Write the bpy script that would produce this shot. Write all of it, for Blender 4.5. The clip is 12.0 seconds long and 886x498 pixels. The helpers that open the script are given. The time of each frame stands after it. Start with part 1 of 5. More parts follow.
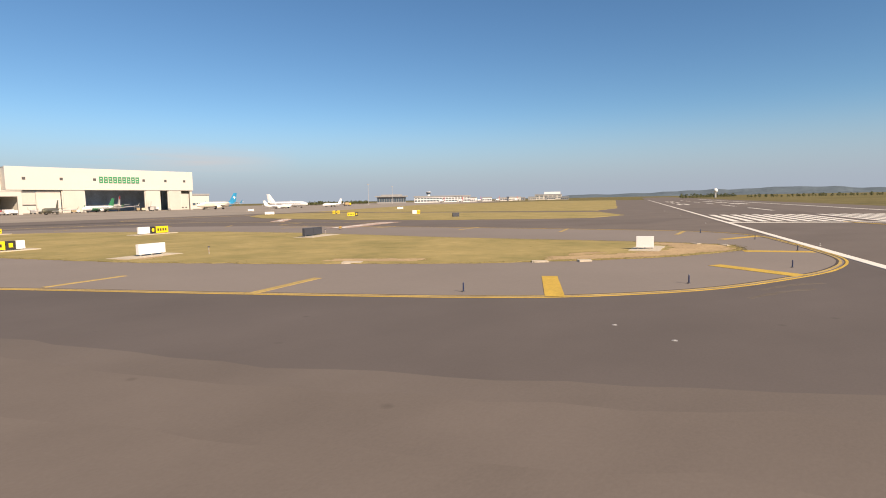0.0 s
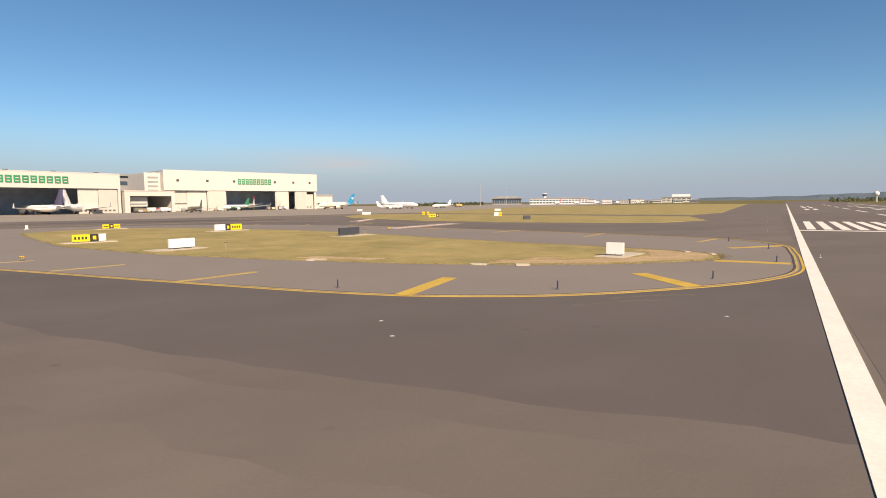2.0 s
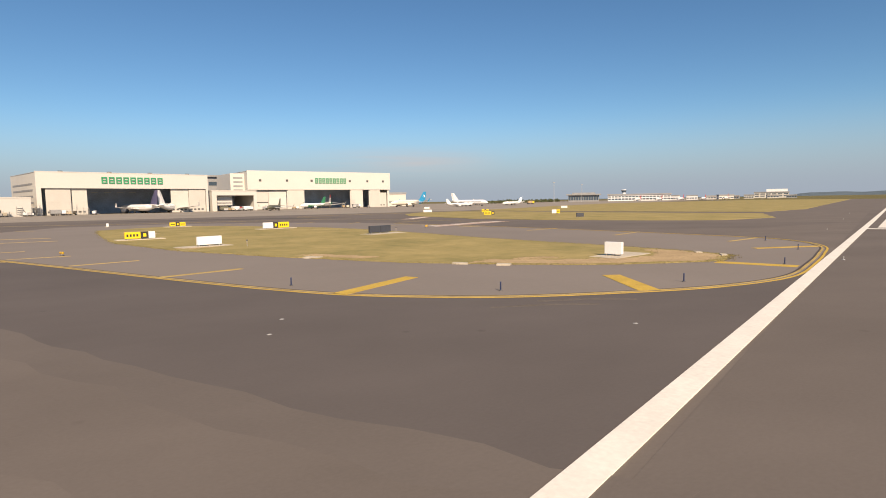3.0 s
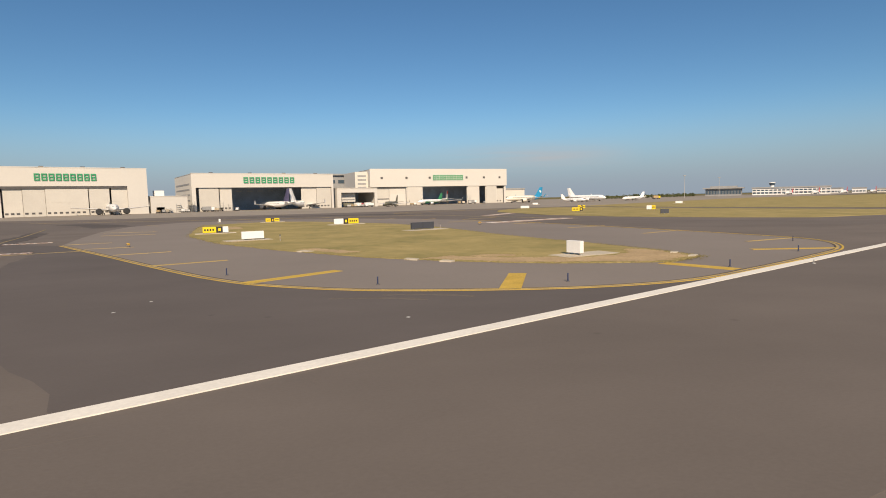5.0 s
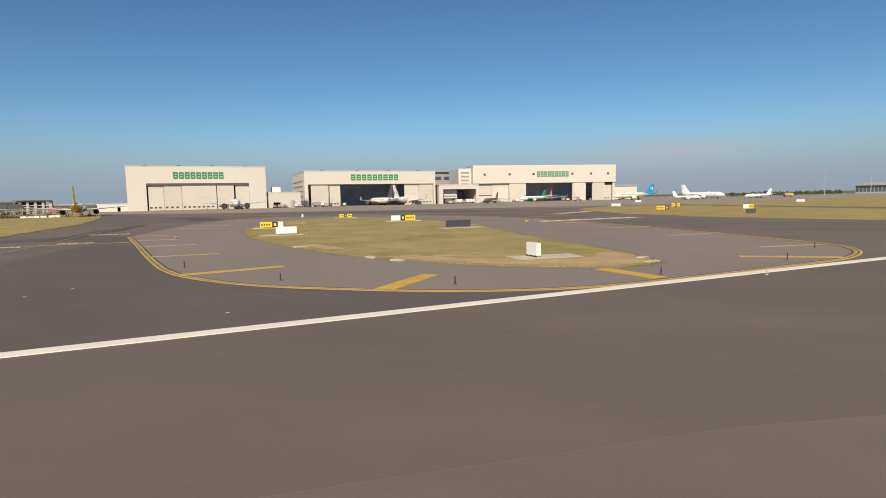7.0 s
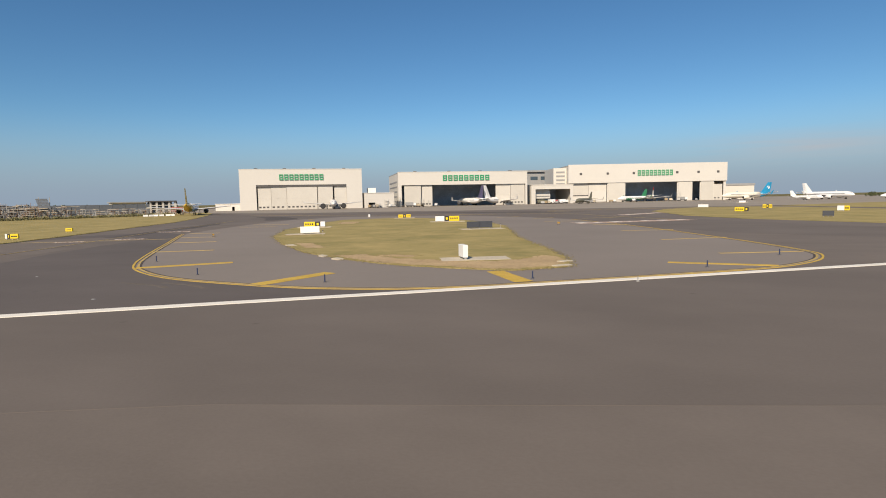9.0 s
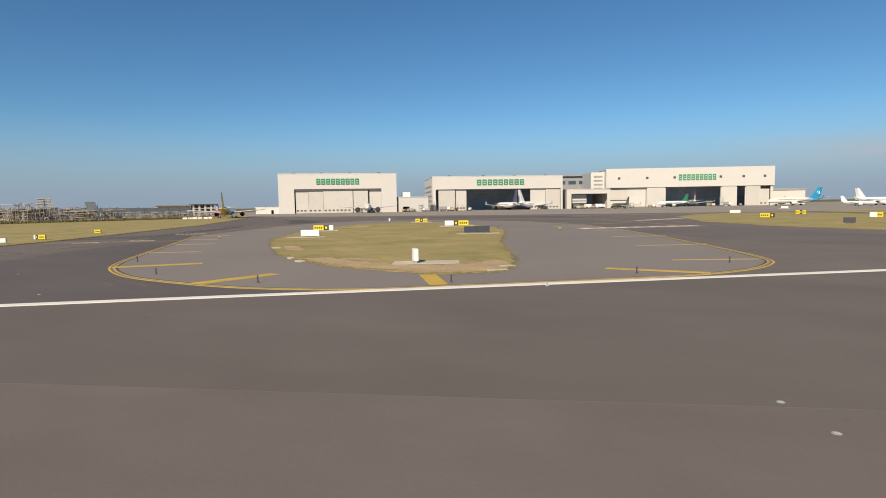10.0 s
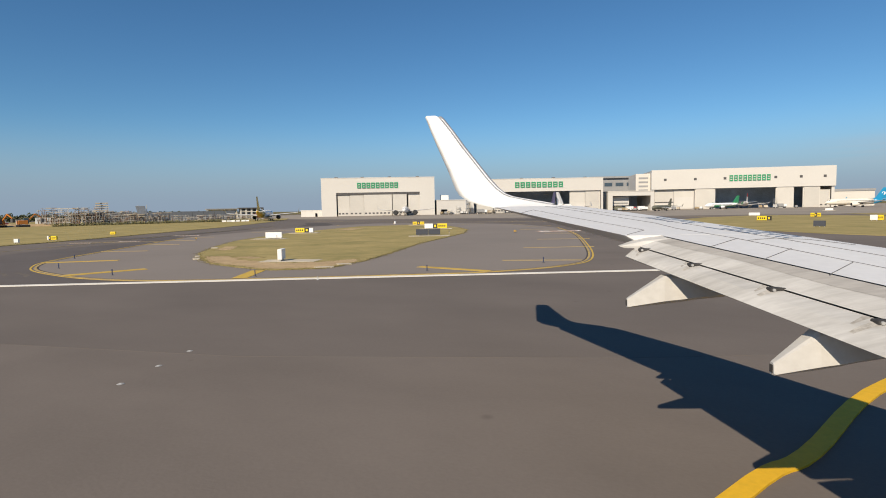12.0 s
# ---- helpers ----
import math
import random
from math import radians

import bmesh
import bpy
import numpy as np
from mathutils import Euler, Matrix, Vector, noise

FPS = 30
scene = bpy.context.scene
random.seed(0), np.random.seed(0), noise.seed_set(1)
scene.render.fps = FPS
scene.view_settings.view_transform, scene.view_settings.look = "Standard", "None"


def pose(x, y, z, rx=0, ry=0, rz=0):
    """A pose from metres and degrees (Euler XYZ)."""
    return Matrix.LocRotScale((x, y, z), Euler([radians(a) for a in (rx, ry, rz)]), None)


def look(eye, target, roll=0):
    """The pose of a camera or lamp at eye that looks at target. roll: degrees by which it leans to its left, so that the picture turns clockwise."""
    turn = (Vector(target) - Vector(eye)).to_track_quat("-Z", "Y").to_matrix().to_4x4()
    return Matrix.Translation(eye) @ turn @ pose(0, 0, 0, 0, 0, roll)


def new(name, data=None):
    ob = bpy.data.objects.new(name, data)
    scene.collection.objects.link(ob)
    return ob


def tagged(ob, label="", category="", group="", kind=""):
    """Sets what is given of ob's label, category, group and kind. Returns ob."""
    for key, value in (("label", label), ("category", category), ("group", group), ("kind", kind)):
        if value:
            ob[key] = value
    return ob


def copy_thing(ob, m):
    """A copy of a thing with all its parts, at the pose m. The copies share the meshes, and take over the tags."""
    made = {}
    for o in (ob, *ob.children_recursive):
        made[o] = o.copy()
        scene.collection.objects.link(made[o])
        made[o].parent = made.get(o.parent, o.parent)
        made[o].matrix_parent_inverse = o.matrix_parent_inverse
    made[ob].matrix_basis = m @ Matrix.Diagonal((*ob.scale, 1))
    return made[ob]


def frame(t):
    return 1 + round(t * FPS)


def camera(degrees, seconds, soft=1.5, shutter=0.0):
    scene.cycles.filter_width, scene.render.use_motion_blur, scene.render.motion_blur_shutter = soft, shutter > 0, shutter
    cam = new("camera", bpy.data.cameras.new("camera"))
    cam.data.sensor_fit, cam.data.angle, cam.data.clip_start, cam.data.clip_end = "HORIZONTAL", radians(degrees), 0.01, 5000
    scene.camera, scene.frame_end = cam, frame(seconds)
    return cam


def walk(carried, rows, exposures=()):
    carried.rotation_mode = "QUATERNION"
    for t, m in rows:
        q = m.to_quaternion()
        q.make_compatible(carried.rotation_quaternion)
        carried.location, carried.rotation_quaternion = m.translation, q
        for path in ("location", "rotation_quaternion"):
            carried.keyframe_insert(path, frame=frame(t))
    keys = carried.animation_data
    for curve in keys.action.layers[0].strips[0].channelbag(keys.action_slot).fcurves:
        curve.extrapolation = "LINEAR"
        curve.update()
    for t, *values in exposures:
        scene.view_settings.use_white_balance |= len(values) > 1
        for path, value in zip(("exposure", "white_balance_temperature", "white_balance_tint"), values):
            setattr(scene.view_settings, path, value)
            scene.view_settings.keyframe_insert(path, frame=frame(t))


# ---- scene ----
cam = camera(77.61, 12.0, soft=1.0)
# seconds, x, y, height, heading of the view (left of +y), tilt, roll
PATH = [
    (0.0, -27.499, 12.311, 3.80, -38.250, -5.121, -1.090),
    (0.5, -25.487, 9.933, 3.80, -34.850, -4.926, -0.980),
    (1.0, -23.641, 7.890, 3.80, -31.750, -4.740, -1.133),
    (1.5, -21.637, 6.338, 3.80, -28.850, -5.010, -0.893),
    (2.0, -19.393, 5.014, 3.80, -25.635, -4.783, -0.624),
    (2.5, -16.764, 3.850, 3.80, -21.883, -4.869, -0.975),
    (3.0, -13.888, 3.052, 3.80, -17.521, -4.952, -0.988),
    (5.0, -3.490, -0.740, 3.80, -4.119, -5.142, -1.346),
    (5.5, -1.026, -0.770, 3.80, -1.121, -5.061, -1.217),
    (6.0, 1.458, -0.810, 3.80, 1.890, -5.294, -1.077),
    (6.5, 4.043, -0.800, 3.80, 5.042, -4.966, -0.856),
    (7.0, 6.559, -0.580, 3.80, 7.810, -5.272, -1.097),
    (9.0, 17.615, 0.420, 3.80, 18.969, -5.064, -1.124),
    (9.5, 20.413, 1.000, 3.80, 21.255, -4.736, -0.948),
    (10.0, 23.524, 1.420, 3.80, 23.418, -4.565, -0.905),
    (10.5, 26.957, 1.760, 3.80, 25.405, -4.276, -0.843),
    (11.0, 30.771, 2.240, 3.80, 27.175, -4.413, -0.974),
    (11.5, 34.756, 2.880, 3.80, 28.669, -4.171, -1.066),
    (12.0, 38.847, 3.698, 3.80, 29.763, -4.212, -1.062),
]


def view(x, y, z, yaw, tilt, roll):
    a, b = radians(yaw), radians(tilt)
    ahead = Vector((-math.sin(a) * math.cos(b), math.cos(a) * math.cos(b), math.sin(b)))
    return look((x, y, z), Vector((x, y, z)) + 10 * ahead, roll)


walk(cam, [(row[0], view(*row[1:])) for row in PATH], exposures=[(0, 0.48, 7650, 18), (1.5, 0.46, 7650, 18), (3, 0.36, 7600, 17), (5.2, 0.11, 7350, 14), (7.2, 0.10, 7150, 13), (9, 0.13, 6900, 12), (12, 0.11, 6650, 10.5)])

# ---- daylight ----
SUN_UP, SUN_ROUND = radians(35.5), radians(180)
world = bpy.data.worlds.new("sky")
scene.world = world
world.use_nodes = True
nodes, links = world.node_tree.nodes, world.node_tree.links
sky = nodes.new("ShaderNodeTexSky")
sky.sky_type, sky.sun_disc, sky.sun_elevation, sky.sun_rotation = "NISHITA", False, SUN_UP, SUN_ROUND
sky.air_density, sky.dust_density, sky.ozone_density, sky.altitude = 1.0, 0.15, 5.0, 900
tone = nodes.new("ShaderNodeHueSaturation")
tone.inputs["Saturation"].default_value = 1.12
links.new(sky.outputs[0], tone.inputs["Color"])
# a thin streak of pale cloud low over the horizon
way, stretch, cloud, low = nodes.new("ShaderNodeTexCoord"), nodes.new("ShaderNodeMapping"), nodes.new("ShaderNodeTexNoise"), nodes.new("ShaderNodeSeparateXYZ")
stretch.inputs["Scale"].default_value = (2.6, 2.6, 42.0)
cloud.inputs["Scale"].default_value, cloud.inputs["Detail"].default_value = 1.0, 5
links.new(way.outputs["Generated"], stretch.inputs["Vector"])
links.new(stretch.outputs[0], cloud.inputs["Vector"])
links.new(way.outputs["Generated"], low.inputs[0])
thick, band, veil, blend = nodes.new("ShaderNodeMapRange"), nodes.new("ShaderNodeMapRange"), nodes.new("ShaderNodeMath"), nodes.new("ShaderNodeMix")
thick.inputs[1].default_value, thick.inputs[2].default_value, thick.inputs[4].default_value = 0.32, 0.62, 0.65
band.inputs[1].default_value, band.inputs[2].default_value, band.inputs[3].default_value, band.inputs[4].default_value = 0.006, 0.03, 1.0, 0.0
rise, off = nodes.new("ShaderNodeMath"), nodes.new("ShaderNodeMath")
rise.operation, off.operation = "SUBTRACT", "ABSOLUTE"
rise.inputs[1].default_value = 0.072
links.new(low.outputs[2], rise.inputs[0])
links.new(rise.outputs[0], off.inputs[0])
links.new(cloud.outputs[0], thick.inputs[0])
links.new(off.outputs[0], band.inputs[0])
veil.operation = "MULTIPLY"
links.new(thick.outputs[0], veil.inputs[0])
links.new(band.outputs[0], veil.inputs[1])
blend.data_type = "RGBA"
blend.inputs[7].default_value = (5.0, 5.1, 5.5, 1)
# the cloud lies towards the east end of the field alone
quarter, part_of_sky = nodes.new("ShaderNodeMapRange"), nodes.new("ShaderNodeMath")
quarter.inputs[1].default_value, quarter.inputs[2].default_value, quarter.inputs[3].default_value, quarter.inputs[4].default_value = 0.03, 0.19, 1.0, 0.0
sway, aside = nodes.new("ShaderNodeMath"), nodes.new("ShaderNodeMath")
sway.operation, aside.operation = "SUBTRACT", "ABSOLUTE"
sway.inputs[1].default_value = 0.22
links.new(low.outputs[0], sway.inputs[0])
links.new(sway.outputs[0], aside.inputs[0])
part_of_sky.operation = "MULTIPLY"
links.new(aside.outputs[0], quarter.inputs[0])
links.new(veil.outputs[0], part_of_sky.inputs[0])
links.new(quarter.outputs[0], part_of_sky.inputs[1])
links.new(part_of_sky.outputs[0], blend.inputs[0])
# pale blue haze towards the horizon
haze, mist = nodes.new("ShaderNodeMapRange"), nodes.new("ShaderNodeMix")
haze.interpolation_type = "SMOOTHERSTEP"
haze.inputs[1].default_value, haze.inputs[2].default_value, haze.inputs[3].default_value, haze.inputs[4].default_value = -0.01, 0.17, 0.97, 0.0
links.new(low.outputs[2], haze.inputs[0])
mist.data_type = "RGBA"
mist.inputs[7].default_value = (2.85, 3.75, 5.0, 1)
links.new(haze.outputs[0], mist.inputs[0])
cool = nodes.new("ShaderNodeMix")
cool.data_type, cool.blend_type = "RGBA", "MULTIPLY"
cool.inputs[0].default_value, cool.inputs[7].default_value = 1.0, (0.88, 1.04, 1.03, 1)
links.new(tone.outputs[0], cool.inputs[6])
links.new(cool.outputs[2], mist.inputs[6])
links.new(mist.outputs[2], blend.inputs[6])
links.new(blend.outputs[2], nodes["Background"].inputs[0])
nodes["Background"].inputs[1].default_value = 0.086
sun = new("sun", bpy.data.lights.new("sun", "SUN"))
sun.data.energy, sun.data.angle, sun.data.color = 5.0, radians(0.5), (1.0, 0.89, 0.72)
sun.matrix_world = look((0.027, -math.cos(SUN_UP), math.sin(SUN_UP)), (0, 0, 0))

# ---- materials ----
def surface(name, colour, rough=0.6, vary=0.25, scales=(0.6, 9.0), metal=0.0, bump=0.0, tint=None, spec=0.5, piece=0.0, stretch=(1, 1, 1), turn=0.0, spots=0.0, fine=1.0):
    """A painted, mineral or metal surface: its colour varied at two scales, with a fine relief."""
    m = bpy.data.materials.new(name)
    m.use_nodes = True
    n, l = m.node_tree.nodes, m.node_tree.links
    b = n["Principled BSDF"]
    place = n.new("ShaderNodeTexCoord")
    tones = []
    warp = n.new("ShaderNodeMapping")
    warp.inputs["Scale"].default_value, warp.inputs["Rotation"].default_value = stretch, (0, 0, radians(turn))
    l.new(place.outputs["Object"], warp.inputs["Vector"])
    for scale in scales:
        tex = n.new("ShaderNodeTexNoise")
        tex.inputs["Scale"].default_value, tex.inputs["Detail"].default_value = scale, 6
        tex.inputs["Roughness"].default_value = 0.6
        l.new(warp.outputs[0], tex.inputs["Vector"])
        tones.append(tex)
    add = n.new("ShaderNodeMath")
    add.operation = "ADD"
    soft = n.new("ShaderNodeMapRange")
    soft.inputs[3].default_value, soft.inputs[4].default_value = 0.5 - 0.5 * fine, 0.5 + 0.5 * fine
    l.new(tones[1].outputs[0], soft.inputs[0])
    l.new(tones[0].outputs[0], add.inputs[0])
    l.new(soft.outputs[0], add.inputs[1])
    span = n.new("ShaderNodeMapRange")
    span.inputs[1].default_value, span.inputs[2].default_value = 0.7, 1.3
    l.new(add.outputs[0], span.inputs[0])
    mix = n.new("ShaderNodeMix")
    mix.data_type = "RGBA"
    dark = tuple(c * (1 - vary) for c in (tint or colour))
    light = tuple(min(1.0, c * (1 + vary * 0.6)) for c in colour)
    mix.inputs[6].default_value, mix.inputs[7].default_value = (*dark, 1), (*light, 1)
    l.new(span.outputs[0], mix.inputs[0])
    out = mix.outputs[2]
    if spots:
        # sparse oil drips and scuffs
        cells, near, stain = n.new("ShaderNodeTexVoronoi"), n.new("ShaderNodeMapRange"), n.new("ShaderNodeMix")
        cells.inputs["Scale"].default_value = 0.42
        l.new(place.outputs["Object"], cells.inputs["Vector"])
        near.inputs[1].default_value, near.inputs[2].default_value, near.inputs[3].default_value, near.inputs[4].default_value = 0.02, 0.07, spots, 0.0
        l.new(cells.outputs["Distance"], near.inputs[0])
        stain.data_type = "RGBA"
        stain.inputs[7].default_value = (*(c * 0.35 for c in colour), 1)
        l.new(near.outputs[0], stain.inputs[0])
        l.new(out, stain.inputs[6])
        out = stain.outputs[2]
    if piece:
        info, hsv, ramp = n.new("ShaderNodeObjectInfo"), n.new("ShaderNodeHueSaturation"), n.new("ShaderNodeMapRange")
        ramp.inputs[3].default_value, ramp.inputs[4].default_value = 1 - piece, 1 + piece
        l.new(info.outputs["Random"], ramp.inputs[0])
        l.new(ramp.outputs[0], hsv.inputs["Value"])
        l.new(out, hsv.inputs["Color"])
        out = hsv.outputs[0]
    l.new(out, b.inputs["Base Color"])
    b.inputs["Roughness"].default_value, b.inputs["Metallic"].default_value = rough, metal
    b.inputs["Specular IOR Level"].default_value = spec
    if bump:
        bp = n.new("ShaderNodeBump")
        bp.inputs["Strength"].default_value, bp.inputs["Distance"].default_value = bump, 0.02
        l.new(tones[1].outputs[0], bp.inputs["Height"])
        l.new(bp.outputs[0], b.inputs["Normal"])
    return m


ASPHALT = surface("asphalt", (0.169, 0.143, 0.124), 0.9, 0.2, (0.2, 15), bump=0.15, spec=0.2, stretch=(0.7, 1.1, 1), turn=-20, spots=0.4, fine=0.4)
ASPHALT_DARK = surface("dark_asphalt", (0.126, 0.109, 0.101), 0.9, 0.17, (0.16, 14), bump=0.15, spec=0.2, stretch=(0.7, 1.1, 1), turn=-34, spots=0.3, fine=0.4)
ASPHALT_FADED = surface("faded_asphalt", (0.163, 0.138, 0.120), 0.9, 0.2, (0.16, 15), bump=0.15, spec=0.2, stretch=(0.7, 1.1, 1), turn=-25, spots=0.3, fine=0.4)
ASPHALT_MID = surface("patched_asphalt", (0.155, 0.132, 0.116), 0.9, 0.2, (0.13, 14), bump=0.15, spec=0.2, stretch=(0.7, 1.1, 1), turn=-30, spots=0.3, fine=0.4)
PATCH_DARK = surface("rubber_stained_asphalt", (0.105, 0.090, 0.082), 0.9, 0.25, (0.16, 6), bump=0.15, spec=0.2, fine=0.4)
ASPHALT_PALE = surface("pale_asphalt", (0.234, 0.203, 0.180), 0.92, 0.13, (0.06, 4.0), bump=0.3, spec=0.2, fine=0.4)
CONCRETE = surface("concrete", (0.31, 0.27, 0.225), 0.9, 0.2, (0.03, 0.6), bump=0.2, spec=0.2)
PAD = surface("concrete_pad", (0.54, 0.475, 0.375), 0.9, 0.2, (0.5, 6), bump=0.3, spec=0.2)
GRASS = surface("dry_grass", (0.385, 0.297, 0.132), 0.95, 0.24, (0.16, 0.9), bump=0.3, tint=(0.28, 0.25, 0.1), spec=0.1, fine=0.5)
BLADES = surface("grass_blades", (0.29, 0.24, 0.11), 0.9, 0.25, (0.3, 3.0), tint=(0.17, 0.15, 0.075), spec=0.1)
SOIL = surface("bare_soil", (0.46, 0.335, 0.195), 0.95, 0.25, (0.4, 5), bump=0.5, spec=0.1)
FIELD = surface("far_field", (0.20, 0.165, 0.07), 0.95, 0.3, (0.01, 0.2), tint=(0.13, 0.12, 0.05), spec=0.1)
YELLOW_LINE = surface("yellow_line_paint", (0.58, 0.385, 0.07), 0.75, 0.25, (0.7, 9), bump=0.15, spec=0.3)
LEAD_YELLOW = surface("fresh_yellow_paint", (0.74, 0.43, 0.02), 0.7, 0.12, (0.7, 9), bump=0.15, spec=0.3)
PALE_YELLOW = surface("weathered_yellow_paint", (0.50, 0.36, 0.125), 0.8, 0.25, (0.7, 6), tint=(0.42, 0.30, 0.12), spec=0.2)
FADED_LINE = surface("faded_yellow_paint", (0.42, 0.31, 0.13), 0.8, 0.3, (0.7, 5), tint=(0.24, 0.19, 0.11), spec=0.2)
WHITE_LINE = surface("white_line_paint", (0.80, 0.76, 0.68), 0.7, 0.12, (0.7, 9), bump=0.15, spec=0.3)
BLACK_LINE = surface("black_line_paint", (0.085, 0.068, 0.058), 0.8, 0.25, (0.7, 9), spec=0.3)
RED_PAINT = surface("worn_red_ground_paint", (0.56, 0.41, 0.34), 0.85, 0.3, (0.5, 4), tint=(0.30, 0.22, 0.18), spec=0.2)
WALL = surface("cream_cladding", (0.60, 0.573, 0.53), 0.7, 0.035, (0.08, 0.9), spec=0.3)
WALL_SIDE = surface("cream_side_wall", (0.63, 0.595, 0.535), 0.7, 0.06, (0.1, 1.4), spec=0.3)
DOOR_PANEL = surface("sliding_door_panel", (0.565, 0.535, 0.485), 0.65, 0.07, (0.15, 2.0), spec=0.3, piece=0.05)
DARK_INSIDE = surface("hangar_interior", (0.56, 0.68, 0.86), 0.8, 0.3, (0.2, 1.5))
DARK_TRIM = surface("dark_trim", (0.09, 0.085, 0.085), 0.7, 0.3, (0.4, 4))
GREEN_SIGN = surface("green_sign", (0.02, 0.30, 0.13), 0.55, 0.15, (0.5, 5))
GREY_ROOF = surface("grey_roof", (0.30, 0.30, 0.30), 0.8, 0.2, (0.2, 2))
WHITE_METAL = surface("white_aircraft_paint", (0.86, 0.85, 0.83), 0.35, 0.05, (0.2, 2.0))
WING_GREY = surface("wing_grey_paint", (0.66, 0.655, 0.65), 0.5, 0.07, (0.9, 9), spec=0.5)
FLAP_GREY = surface("worn_flap_paint", (0.555, 0.538, 0.508), 0.55, 0.17, (1.6, 7), tint=(0.455, 0.435, 0.40), spec=0.4, stretch=(0.4, 2.2, 1.0), turn=0, fine=0.7)
GREASE = surface("brown_grease", (0.47, 0.44, 0.395), 0.6, 0.3, (6, 30), tint=(0.38, 0.345, 0.29))
FLAP_DIRTY = surface("dirty_flap_paint", (0.43, 0.405, 0.37), 0.6, 0.2, (2.0, 9), tint=(0.37, 0.345, 0.31), stretch=(0.4, 2.0, 1.0), fine=0.7)
# grey that puts the shade of the winglet's leading edge into its colour
EDGE_SHADE_GREY = surface("shaded_leading_edge", (0.36, 0.37, 0.40), 0.45, 0.1, (1, 8), metal=0.3)
FAIRING = surface("fairing_paint", (0.53, 0.51, 0.475), 0.4, 0.08, (1.2, 10), tint=(0.50, 0.475, 0.435))
RUBBER = surface("black_rubber", (0.03, 0.03, 0.032), 0.7, 0.3, (0.5, 6))
SEAM = surface("black_gap", (0.04, 0.037, 0.035), 0.8, 0.3, (1, 8))
JOINT = surface("panel_joint_grey", (0.13, 0.13, 0.135), 0.8, 0.3, (1, 8))
STEEL = surface("galvanised_steel", (0.46, 0.45, 0.43), 0.5, 0.2, (0.4, 4), metal=0.3)
TUBE = surface("pale_galvanised_tube", (0.46, 0.45, 0.43), 0.6, 0.2, (0.4, 4))
SIGN_YELLOW = surface("sign_yellow", (0.80, 0.58, 0.02), 0.5, 0.08, (0.6, 6))
SIGN_BLACK = surface("sign_black", (0.03, 0.028, 0.028), 0.5, 0.2, (0.6, 6))
SIGN_WHITE = surface("sign_back_white", (0.80, 0.79, 0.77), 0.5, 0.06, (0.8, 7))
BOX_DARK = surface("dark_sign_back", (0.05, 0.055, 0.07), 0.55, 0.2, (0.8, 7))
BLUE_POST = surface("blue_marker", (0.018, 0.035, 0.10), 0.4, 0.2, (0.8, 7))
LIGHT_YELLOW = surface("yellow_fixture", (0.75, 0.42, 0.02), 0.5, 0.1, (0.8, 7))
MARK_GREY = surface("wing_lettering_grey", (0.085, 0.125, 0.19), 0.5, 0.15, (1, 8))
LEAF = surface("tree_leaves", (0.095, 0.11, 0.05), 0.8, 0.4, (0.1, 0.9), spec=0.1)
BARK = surface("tree_bark", (0.16, 0.12, 0.08), 0.9, 0.3, (0.5, 5), bump=0.4, spec=0.1)
# blue-grey because the haze of distance is mixed into the colour
HILL = surface("hazy_wooded_hill", (0.13, 0.17, 0.20), 0.95, 0.25, (0.004, 0.04), spec=0.0)
GLASS_DARK = surface("dark_glazing", (0.06, 0.09, 0.12), 0.25, 0.2, (0.1, 1.0))


# ---- builders ----
def mesh_from(bm, name, material, smooth=False):
    me = bpy.data.meshes.new(name)
    bm.to_mesh(me)
    bm.free()
    me.materials.append(material)
    if smooth:
        me.polygons.foreach_set("use_smooth", [True] * len(me.polygons))
    return me


def part(name, bm, material, parent, label="", smooth=False):
    ob = new(name, mesh_from(bm, name, material, smooth))
    ob.parent = parent
    return tagged(ob, label)


def thing(name, m, label, category, group="", kind=""):
    ob = new(name)
    ob.matrix_world = m
    ob.empty_display_size = 0.2
    return tagged(ob, label, category, group, kind)


def bm_box(x0, x1, y0, y1, z0, z1, bevel=0.0, bm=None):
    bm = bm or bmesh.new()
    vs = [bm.verts.new((x, y, z)) for z in (z0, z1) for x, y in ((x0, y0), (x1, y0), (x1, y1), (x0, y1))]
    faces = [bm.faces.new([vs[i] for i in f]) for f in ((3, 2, 1, 0), (4, 5, 6, 7), (0, 1, 5, 4), (1, 2, 6, 5), (2, 3, 7, 6), (3, 0, 4, 7))]
    if bevel:
        edges = {e for f in faces for e in f.edges}
        bmesh.ops.bevel(bm, geom=list(edges), offset=bevel, segments=2, affect="EDGES", profile=0.5)
    return bm


def bm_slab(outline, z0, z1):
    """A plate of any outline between two heights."""
    bm = bmesh.new()
    top = [bm.verts.new((x, y, z1)) for x, y in outline]
    low = [bm.verts.new((x, y, z0)) for x, y in outline]
    bm.faces.new(top)
    bm.faces.new(low[::-1])
    for i in range(len(top)):
        j = (i + 1) % len(top)
        bm.faces.new((low[i], low[j], top[j], top[i]))
    bmesh.ops.recalc_face_normals(bm, faces=bm.faces[:])
    bmesh.ops.triangulate(bm, faces=[f for f in bm.faces if len(f.verts) > 4])
    return bm


